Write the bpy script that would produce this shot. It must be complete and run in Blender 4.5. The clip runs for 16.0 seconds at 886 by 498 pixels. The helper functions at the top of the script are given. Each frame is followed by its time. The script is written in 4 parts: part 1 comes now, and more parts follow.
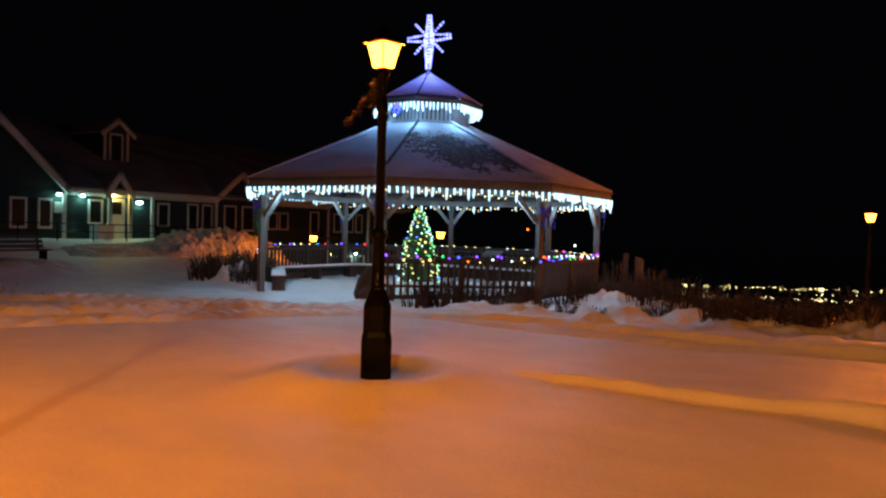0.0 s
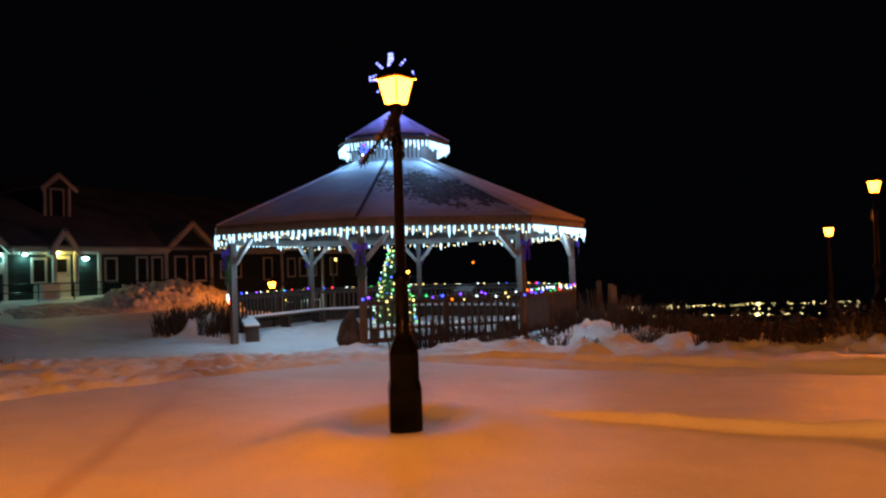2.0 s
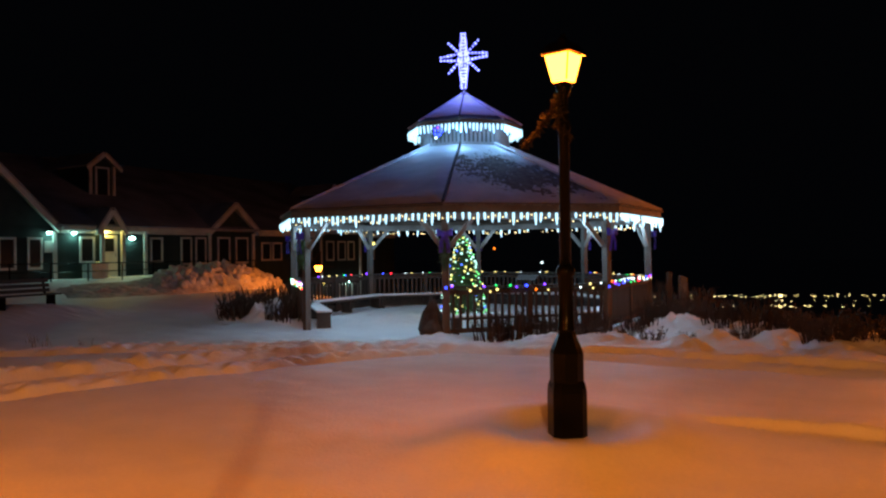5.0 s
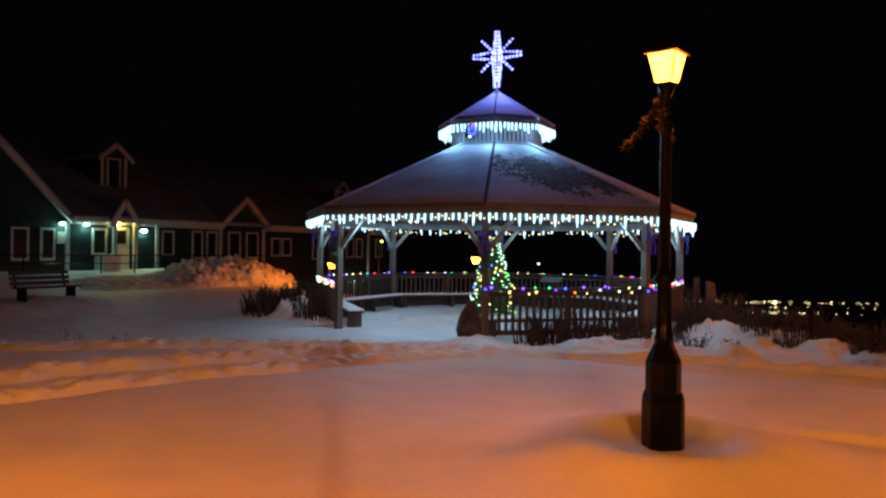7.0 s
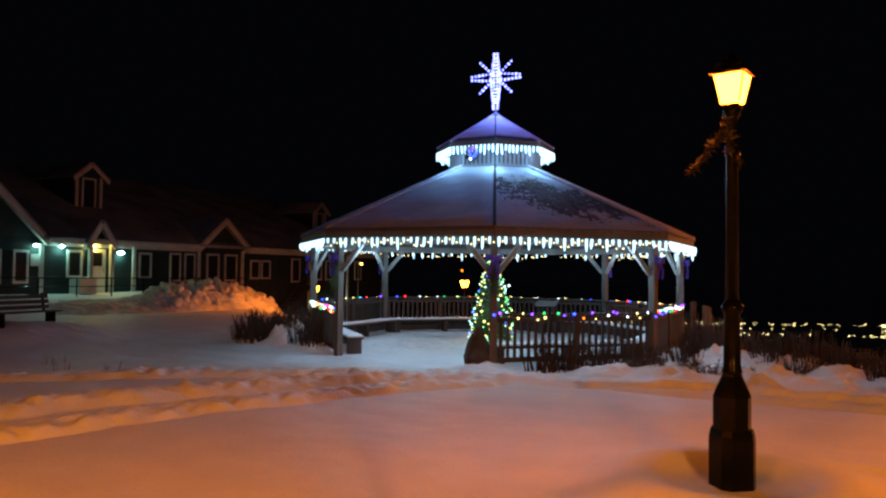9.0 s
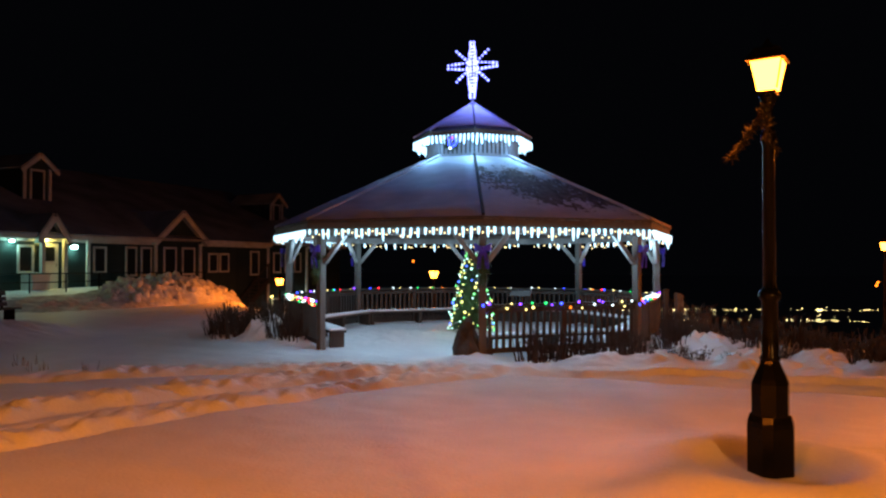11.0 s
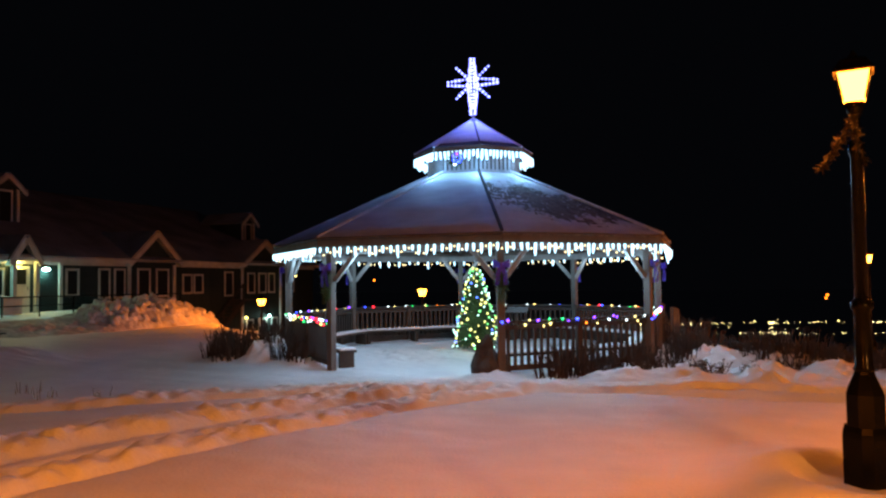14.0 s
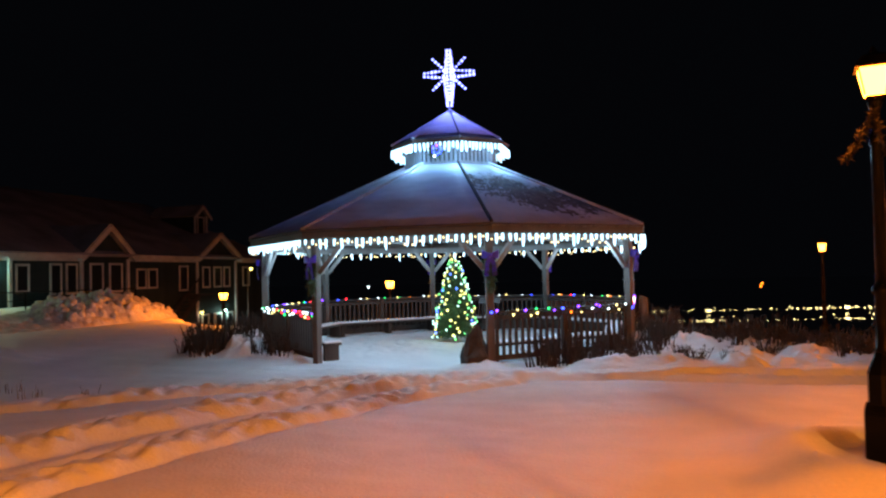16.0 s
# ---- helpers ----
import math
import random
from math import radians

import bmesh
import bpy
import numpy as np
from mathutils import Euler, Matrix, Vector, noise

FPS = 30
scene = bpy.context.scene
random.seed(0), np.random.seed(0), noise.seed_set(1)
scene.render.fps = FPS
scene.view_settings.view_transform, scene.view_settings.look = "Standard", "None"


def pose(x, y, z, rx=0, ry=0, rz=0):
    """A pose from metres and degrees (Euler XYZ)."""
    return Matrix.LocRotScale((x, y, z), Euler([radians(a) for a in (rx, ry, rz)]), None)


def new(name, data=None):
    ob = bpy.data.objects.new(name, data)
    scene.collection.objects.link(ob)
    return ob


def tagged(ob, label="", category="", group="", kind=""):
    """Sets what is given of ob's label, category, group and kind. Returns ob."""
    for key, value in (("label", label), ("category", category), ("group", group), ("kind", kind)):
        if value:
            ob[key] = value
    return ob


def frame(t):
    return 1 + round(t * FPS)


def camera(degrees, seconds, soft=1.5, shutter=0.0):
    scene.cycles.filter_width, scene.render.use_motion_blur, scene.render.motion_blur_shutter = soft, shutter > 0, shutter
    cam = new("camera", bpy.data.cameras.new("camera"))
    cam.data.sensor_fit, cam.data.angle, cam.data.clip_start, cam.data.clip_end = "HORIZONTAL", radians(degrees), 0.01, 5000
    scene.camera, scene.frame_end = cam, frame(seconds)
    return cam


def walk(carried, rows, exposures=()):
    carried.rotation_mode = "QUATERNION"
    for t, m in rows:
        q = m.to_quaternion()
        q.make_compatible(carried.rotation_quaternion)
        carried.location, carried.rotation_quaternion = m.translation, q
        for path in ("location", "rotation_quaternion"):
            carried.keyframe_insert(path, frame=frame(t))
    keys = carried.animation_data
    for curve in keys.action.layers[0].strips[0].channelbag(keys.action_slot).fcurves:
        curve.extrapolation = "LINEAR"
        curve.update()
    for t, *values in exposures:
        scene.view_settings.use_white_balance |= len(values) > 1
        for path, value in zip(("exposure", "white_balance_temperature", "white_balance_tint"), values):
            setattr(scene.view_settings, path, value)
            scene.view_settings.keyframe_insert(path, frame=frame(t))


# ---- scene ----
cam = camera(62.19, 16.0, soft=2.3)
PATH = [
    (0, pose(10.764, -16.133, 1.568, 88.38, -1.60, 32.25)),
    (0.5, pose(10.570, -16.198, 1.577, 87.92, 1.16, 30.69)),
    (1, pose(10.329, -16.151, 1.603, 88.38, 0.51, 29.24)),
    (1.5, pose(10.150, -16.128, 1.632, 90.80, 0.33, 28.83)),
    (2, pose(9.921, -16.230, 1.604, 91.20, 1.78, 27.87)),
    (2.5, pose(9.733, -16.329, 1.591, 90.05, 1.80, 28.35)),
    (3, pose(9.507, -16.323, 1.595, 90.54, 0.98, 28.25)),
    (3.5, pose(9.237, -16.296, 1.656, 91.31, -0.48, 28.62)),
    (4, pose(9.011, -16.402, 1.622, 90.66, 2.17, 27.80)),
    (4.5, pose(8.782, -16.479, 1.643, 89.22, -0.09, 28.48)),
    (5, pose(8.532, -16.400, 1.687, 90.06, 0.66, 29.27)),
    (5.2, pose(8.451, -16.353, 1.674, 90.49, -0.89, 29.42)),
    (7.3, pose(7.521, -16.687, 1.714, 89.82, -0.48, 28.56)),
    (7.5, pose(7.407, -16.732, 1.701, 90.00, 0.38, 26.75)),
    (8, pose(7.187, -16.762, 1.703, 89.95, 0.64, 24.67)),
    (8.5, pose(7.030, -16.732, 1.717, 90.55, 0.08, 25.86)),
    (9, pose(6.882, -16.627, 1.757, 91.70, -0.69, 26.45)),
    (9.5, pose(6.726, -16.771, 1.734, 91.14, 0.93, 24.85)),
    (9.7, pose(6.642, -16.799, 1.732, 90.37, 1.91, 24.07)),
    (11.8, pose(5.913, -16.736, 1.766, 91.32, -0.93, 21.76)),
    (12, pose(5.848, -16.812, 1.760, 90.99, 0.55, 20.84)),
    (12.5, pose(5.669, -16.919, 1.760, 90.52, -0.29, 22.53)),
    (13, pose(5.452, -16.856, 1.755, 91.60, 0.24, 22.64)),
    (13.5, pose(5.287, -16.883, 1.767, 92.46, -1.69, 21.89)),
    (14, pose(5.110, -16.982, 1.733, 92.42, 0.74, 19.28)),
    (14.5, pose(4.942, -17.017, 1.718, 91.33, -0.85, 19.40)),
    (15, pose(4.737, -17.035, 1.770, 92.63, 0.55, 18.35)),
    (15.5, pose(4.567, -17.080, 1.768, 93.41, -0.79, 17.81)),
    (16, pose(4.359, -17.244, 1.727, 91.74, 1.31, 15.01)),
]
walk(cam, PATH, exposures=((0, 0.14), (1.0, 0.04), (1.5, 0.0), (2.0, 0.18), (2.5, 0.16), (3.5, 0.0), (4.5, 0.0), (7.5, 0.12), (8.5, 0.08), (9.0, 0.30), (9.5, 0.62), (9.7, 0.55), (12.0, 0.28), (12.5, 0.16), (13.0, 0.34), (13.5, 0.52), (14.0, 0.64), (14.5, 0.46), (15.0, 0.72), (15.5, 0.92), (16, 0.74)))

# ---- world and large lights ----
world = bpy.data.worlds.new("night")
world.use_nodes = True
scene.world = world
world.node_tree.nodes["Background"].inputs[0].default_value = (0.55, 0.62, 0.9, 1)
world.node_tree.nodes["Background"].inputs[1].default_value = 0.0013

SODIUM = (1.0, 0.216, 0.014)
LED = (0.43, 0.73, 1.0)


def lamp(name, place, watts, colour, radius=0.05):
    data = bpy.data.lights.new(name, "POINT")
    data.energy, data.color, data.shadow_soft_size = watts, colour, radius
    ob = new(name, data)
    ob.location = place
    return ob


# ---- materials ----
def nodes_of(name):
    mat = bpy.data.materials.new(name)
    mat.use_nodes = True
    tree = mat.node_tree
    return mat, tree, tree.nodes["Principled BSDF"]


def surface(name, dark, light, scale=8.0, fine=60.0, rough=0.7, metal=0.0, bump=0.15, stretch=(1, 1, 1), per_object=0.0):
    """A surface with broad stains and a fine grain."""
    mat, tree, shader = nodes_of(name)
    add, link = tree.nodes.new, tree.links.new
    coord, mapping = add("ShaderNodeTexCoord"), add("ShaderNodeMapping")
    mapping.inputs["Scale"].default_value = stretch
    link(coord.outputs["Object"], mapping.inputs[0])
    broad, grain = add("ShaderNodeTexNoise"), add("ShaderNodeTexNoise")
    broad.inputs["Scale"].default_value, broad.inputs["Detail"].default_value = scale, 4
    grain.inputs["Scale"].default_value, grain.inputs["Detail"].default_value = fine, 3
    link(mapping.outputs[0], broad.inputs["Vector"])
    link(mapping.outputs[0], grain.inputs["Vector"])
    both = add("ShaderNodeMath")
    both.operation = "MULTIPLY_ADD"
    both.inputs[1].default_value = 0.35
    link(grain.outputs[0], both.inputs[0])
    link(broad.outputs[0], both.inputs[2])
    last = both
    if per_object:
        info, more = add("ShaderNodeObjectInfo"), add("ShaderNodeMath")
        more.operation = "MULTIPLY_ADD"
        more.inputs[1].default_value = per_object
        link(info.outputs["Random"], more.inputs[0])
        link(both.outputs[0], more.inputs[2])
        last = more
    ramp = add("ShaderNodeValToRGB")
    ramp.color_ramp.elements[0].position, ramp.color_ramp.elements[1].position = 0.42, 0.95
    ramp.color_ramp.elements[0].color, ramp.color_ramp.elements[1].color = (*dark, 1), (*light, 1)
    link(last.outputs[0], ramp.inputs[0])
    link(ramp.outputs[0], shader.inputs["Base Color"])
    shader.inputs["Roughness"].default_value, shader.inputs["Metallic"].default_value = rough, metal
    if bump:
        relief = add("ShaderNodeBump")
        relief.inputs["Strength"].default_value, relief.inputs["Distance"].default_value = bump, 0.02
        link(grain.outputs[0], relief.inputs["Height"])
        link(relief.outputs[0], shader.inputs["Normal"])
    return mat


def glow(name, colour, strength):
    mat, tree, shader = nodes_of(name)
    shader.inputs["Base Color"].default_value = (*colour, 1)
    shader.inputs["Emission Color"].default_value = (*colour, 1)
    shader.inputs["Emission Strength"].default_value = strength
    shader.inputs["Roughness"].default_value = 0.3
    return mat


SNOW = surface("snow", (0.74, 0.75, 0.78), (0.86, 0.86, 0.88), 1.3, 26, 0.6, bump=0.35)
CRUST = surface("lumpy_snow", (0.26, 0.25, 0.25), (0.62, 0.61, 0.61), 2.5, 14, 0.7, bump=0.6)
ROOFSNOW = surface("thin_roof_snow", (0.48, 0.48, 0.51), (0.78, 0.78, 0.82), 1.6, 34, 0.75, stretch=(1, 1, 3), bump=0.5)
PATCHY = surface("shingles_with_snow_grains", (0.028, 0.021, 0.014), (0.26, 0.215, 0.175), 8, 38, 0.9, bump=0.6)
WOOD = surface("weathered_timber", (0.018, 0.015, 0.012), (0.062, 0.052, 0.042), 3, 40, 0.75, stretch=(1, 1, 0.15), bump=0.3, per_object=0.12)
BEAM = surface("pale_timber", (0.125, 0.115, 0.105), (0.26, 0.24, 0.22), 3, 40, 0.7, bump=0.25, per_object=0.1)
FASCIA = surface("brown_fascia", (0.075, 0.055, 0.042), (0.16, 0.12, 0.09), 2, 30, 0.7, bump=0.25)
SHINGLE = surface("asphalt_shingle", (0.014, 0.012, 0.010), (0.060, 0.050, 0.042), 3, 45, 0.9, bump=0.6)
POSTWOOD = surface("grey_post_timber", (0.05, 0.043, 0.037), (0.14, 0.122, 0.105), 3, 40, 0.75, stretch=(1, 1, 0.15), bump=0.3, per_object=0.1)
SLAT = surface("cupola_slat", (0.13, 0.13, 0.13), (0.28, 0.28, 0.27), 3, 40, 0.7, bump=0.2)
IRON = surface("black_painted_iron", (0.003, 0.003, 0.003), (0.007, 0.0065, 0.006), 5, 80, 0.2, bump=0.0)
IRON.node_tree.nodes["Principled BSDF"].inputs["Specular IOR Level"].default_value = 0.08
WIRE = surface("green_wire", (0.01, 0.02, 0.012), (0.02, 0.035, 0.02), 9, 80, 0.6, bump=0)
NEEDLE = surface("fir_needles", (0.020, 0.055, 0.018), (0.06, 0.13, 0.04), 9, 60, 0.7, bump=0)
SWAG = surface("dried_swag", (0.008, 0.0055, 0.003), (0.024, 0.016, 0.008), 9, 60, 0.8, bump=0)
BARK = surface("bark", (0.04, 0.03, 0.02), (0.10, 0.07, 0.05), 9, 60, 0.9)
TWIG = surface("dry_twigs", (0.022, 0.015, 0.010), (0.060, 0.041, 0.027), 3, 30, 0.9, bump=0)
LEAF = surface("dead_leaves", (0.030, 0.022, 0.014), (0.085, 0.058, 0.035), 3, 30, 0.8, bump=0)
STRAW = surface("dry_grass", (0.13, 0.09, 0.05), (0.30, 0.22, 0.13), 3, 30, 0.9, bump=0)
ROCK = surface("grey_stone", (0.025, 0.024, 0.022), (0.085, 0.08, 0.075), 4, 30, 0.9, bump=0.6)
RIBBON = surface("purple_ribbon", (0.10, 0.06, 0.62), (0.20, 0.12, 0.92), 5, 60, 0.35, bump=0.1)
SIDING = surface("dark_green_siding", (0.010, 0.018, 0.0185), (0.024, 0.038, 0.039), 2, 40, 0.75, per_object=0.1)
SIDING.node_tree.nodes["Principled BSDF"].inputs["Specular IOR Level"].default_value = 0.15
TRIM = surface("white_trim", (0.28, 0.285, 0.275), (0.50, 0.51, 0.49), 2, 40, 0.5, bump=0.1)
DOORPAINT = surface("cream_door_paint", (0.55, 0.52, 0.42), (0.72, 0.69, 0.58), 2, 40, 0.5, bump=0.1)
ROOFDARK = surface("dark_roof_with_old_snow", (0.09, 0.092, 0.10), (0.32, 0.325, 0.34), 0.5, 20, 0.95, bump=0.4)
GREYBOX = surface("grey_enamel", (0.08, 0.08, 0.08), (0.16, 0.16, 0.155), 4, 40, 0.6, bump=0.1)
BLACKWOOD = surface("dark_bench_wood", (0.008, 0.007, 0.006), (0.025, 0.021, 0.018), 4, 40, 0.7)

GLASS, _tree, _sh = nodes_of("window_glass")
_sh.inputs["Base Color"].default_value = (0.012, 0.014, 0.016, 1)
_sh.inputs["Roughness"].default_value = 0.3
_sh.inputs["Specular IOR Level"].default_value = 0.1

LANTERN_GLOW = glow("sodium_glass", (1.0, 0.35, 0.03), 13.0)
ICICLE_GLOW = glow("white_led", (0.50, 0.82, 1.0), 1.7)
NODE_GLOW = glow("warm_led", (1.0, 0.74, 0.32), 2.4)
STAR_GLOW = glow("violet_white_led", (0.26, 0.29, 1.0), 2.8)
BULBS = [glow(n, c, s) for n, c, s in (
    ("bulb_white", (0.75, 0.95, 1.0), 3.2), ("bulb_warm", (1.0, 0.80, 0.26), 2.8), ("bulb_blue", (0.03, 0.06, 1.0), 6.0),
    ("bulb_green", (0.02, 0.8, 0.16), 2.6), ("bulb_red", (1.0, 0.02, 0.04), 4.5), ("bulb_purple", (0.19, 0.045, 1.0), 5.0),
    ("bulb_orange", (1.0, 0.20, 0.012), 3.2))]
TREE_GLOW = [glow("tree_" + n, c, s) for n, c, s in (
    ("white", (0.50, 0.95, 0.82), 2.6), ("yellow", (0.92, 0.88, 0.24), 2.4), ("green", (0.16, 0.80, 0.22), 2.6), ("blue", (0.06, 0.14, 1.0), 5.0))]
CITY_GLOW = glow("town_lamp", (1.0, 0.80, 0.36), 4.5)
COOL_GLOW = glow("cool_wall_lamp", (0.55, 1.0, 0.92), 14.0)
YELLOW_GLOW = glow("yellow_porch_lamp", (1.0, 0.75, 0.15), 6.0)


# ---- building helpers ----
def mesh_of(name, bm, material, smooth=False):
    me = bpy.data.meshes.new(name)
    bm.to_mesh(me)
    bm.free()
    me.materials.append(material)
    if smooth:
        me.polygons.foreach_set("use_smooth", [True] * len(me.polygons))
    return me


def place(name, me, parent=None, m=None, label=""):
    ob = new(name, me)
    ob.parent = parent
    if m is not None:
        ob.matrix_basis = m
    if label:
        ob["label"] = label
    return ob


def part(name, bm, material, parent, label="", smooth=False, m=None):
    return place(name, mesh_of(name, bm, material, smooth), parent, m, label)


def thing(name, label, category, group="", at=None):
    ob = new(name)
    ob.empty_display_size = 0.2
    if at is not None:
        ob.matrix_basis = at
    return tagged(ob, label, category, group)


def box(bm, size, m=Matrix(), bevel=0.0):
    geo = bmesh.ops.create_cube(bm, size=1.0, matrix=m @ Matrix.Diagonal((*size, 1)))
    if bevel:
        edges = list({e for v in geo["verts"] for e in v.link_edges})
        bmesh.ops.bevel(bm, geom=edges, offset=bevel, segments=1, affect="EDGES")
    return bm


def boxed(size, m=Matrix(), bevel=0.0):
    return box(bmesh.new(), size, m, bevel)


def between(a, b, up=(0, 0, 1)):
    """The pose midway from a to b, with x along the line and z near up; and the length."""
    a, b = Vector(a), Vector(b)
    x = (b - a).normalized()
    y = Vector(up).cross(x).normalized()
    z = x.cross(y)
    m = Matrix((x, y, z)).transposed().to_4x4()
    m.translation = (a + b) / 2
    return m, (b - a).length


def bar(bm, a, b, wide, high, up=(0, 0, 1), bevel=0.0):
    m, length = between(a, b, up)
    return box(bm, (length, wide, high), m, bevel)


def rod(bm, a, b, r0, r1=None, sides=6):
    a, b = Vector(a), Vector(b)
    turn = (b - a).to_track_quat("Z", "Y").to_matrix().to_4x4()
    bmesh.ops.create_cone(bm, cap_ends=True, segments=sides, radius1=r0, radius2=r0 if r1 is None else r1,
                          depth=(b - a).length, matrix=Matrix.Translation((a + b) / 2) @ turn)
    return bm


def ball(r, subdivisions=1):
    bm = bmesh.new()
    bmesh.ops.create_icosphere(bm, subdivisions=subdivisions, radius=r)
    return bm


def turned(bm, profile, sides=16, turn=0.0):
    """A lathed form from (radius, height) pairs."""
    rings = []
    for r, z in profile:
        rings.append([bm.verts.new((r * math.cos(turn + 2 * math.pi * i / sides), r * math.sin(turn + 2 * math.pi * i / sides), z)) for i in range(sides)])
    for lo, hi in zip(rings, rings[1:]):
        for i in range(sides):
            bm.faces.new((lo[i], lo[(i + 1) % sides], hi[(i + 1) % sides], hi[i]))
    bm.faces.new(list(reversed(rings[0])))
    bm.faces.new(rings[-1])
    return bm


def step(a, b, v):
    k = min(1.0, max(0.0, (v - a) / (b - a)))
    return k * k * (3 - 2 * k)


def rumble(x, y, s, seed=0.0):
    return noise.noise(Vector((x * s, y * s, seed)))


# ---- ground ----
LAMP = (6.33, -10.29)
# trodden banks of snow: centre line, half width, height, roughness
TRAILS = (
    (((-3.4, -17.0), (-2.3, -13.2), (-1.9, -11.6), (-1.55, -10.2), (-0.95, -8.8), (-0.35, -7.5), (0.8, -6.1), (1.9, -5.3), (4.1, -5.1), (5.9, -5.1), (7.9, -4.9), (9.9, -4.6), (14.0, -4.0)), 0.34, 0.12, 0.6),
    (((-2.0, -16.5), (-1.2, -13.6), (-0.75, -12.3), (-0.45, -11.2), (-0.2, -10.3), (0.1, -9.4), (0.55, -8.2), (1.2, -6.9), (2.2, -5.9)), 0.25, 0.085, 0.6),
    (((-12.0, -11.6), (-7.0, -10.6), (-4.4, -9.3), (-3.4, -8.7), (-2.3, -7.8), (-1.2, -6.7), (0.2, -5.7)), 0.28, 0.075, 0.6),
)
# the edges of cleared paths: a steep face to the south, a slow fall behind
BERMS = (
    ((6.3, 7.1, 8.15, 8.95, 9.5, 10.0, 10.65, 15.0), (-9.02, -8.9, -8.95, -9.0, -8.92, -8.86, -8.98, -9.2), 0.12, 0.16),
    ((2.9, 4.0, 5.65, 7.06, 8.7, 10.5, 15.0), (-5.25, -5.4, -5.05, -5.0, -4.88, -4.8, -4.5), 0.10, 0.16),
)
MOUNDS = ((6.05, -3.6, 0.42, 0.17), (6.2, -2.4, 0.5, 0.16), (5.45, -0.6, 0.85, 0.24), (6.6, -0.7, 0.6, 0.20), (4.75, -3.75, 0.6, 0.20), (3.75, -3.95, 0.55, 0.18), (8.2, -2.85, 0.55, 0.16), (7.4, -2.0, 0.6, 0.17), (9.0, -2.6, 0.5, 0.15), (10.2, -2.1, 0.8, 0.20), (11.2, -2.6, 0.7, 0.20),
          (10.6, -0.9, 0.9, 0.16), (-3.85, -2.95, 0.55, 0.48), (-4.9, -3.0, 0.5, 0.14), (-2.9, -3.3, 0.6, 0.14), (-1.5, -1.5, 1.7, 0.16), (0.6, 0.2, 1.6, 0.08), (1.6, -4.2, 0.5, 0.10), (12.4, -3.0, 1.2, 0.2), (-10.3, -5.0, 2.0, 0.28))


def near_line(x, y, line):
    best = 99.0
    for (ax, ay), (bx, by) in zip(line, line[1:]):
        dx, dy = bx - ax, by - ay
        k = min(1.0, max(0.0, ((x - ax) * dx + (y - ay) * dy) / (dx * dx + dy * dy)))
        best = min(best, math.hypot(x - ax - k * dx, y - ay - k * dy))
    return best


def terrain(x, y):
    """The lie of the land without the snow's own shapes."""
    z = 0.10 * step(-6.0, -13.0, x) + 0.62 * step(-14.6, -17.2, x) * (1 - step(9.0, 13.5, y))
    z -= 2.1 * step(5.2, 8.2, y - 4.0 * step(-10, -15, x)) * (1 - 0.5 * step(0.0, 9.0, x))
    z -= 0.12 * min(max(0.0, y - 27.0 + 19.0 * step(-15.0, -11.0, x)), 600.0)
    z -= 0.55 * step(-0.5, 5.5, y) * step(4.0, 7.5, x)
    return z


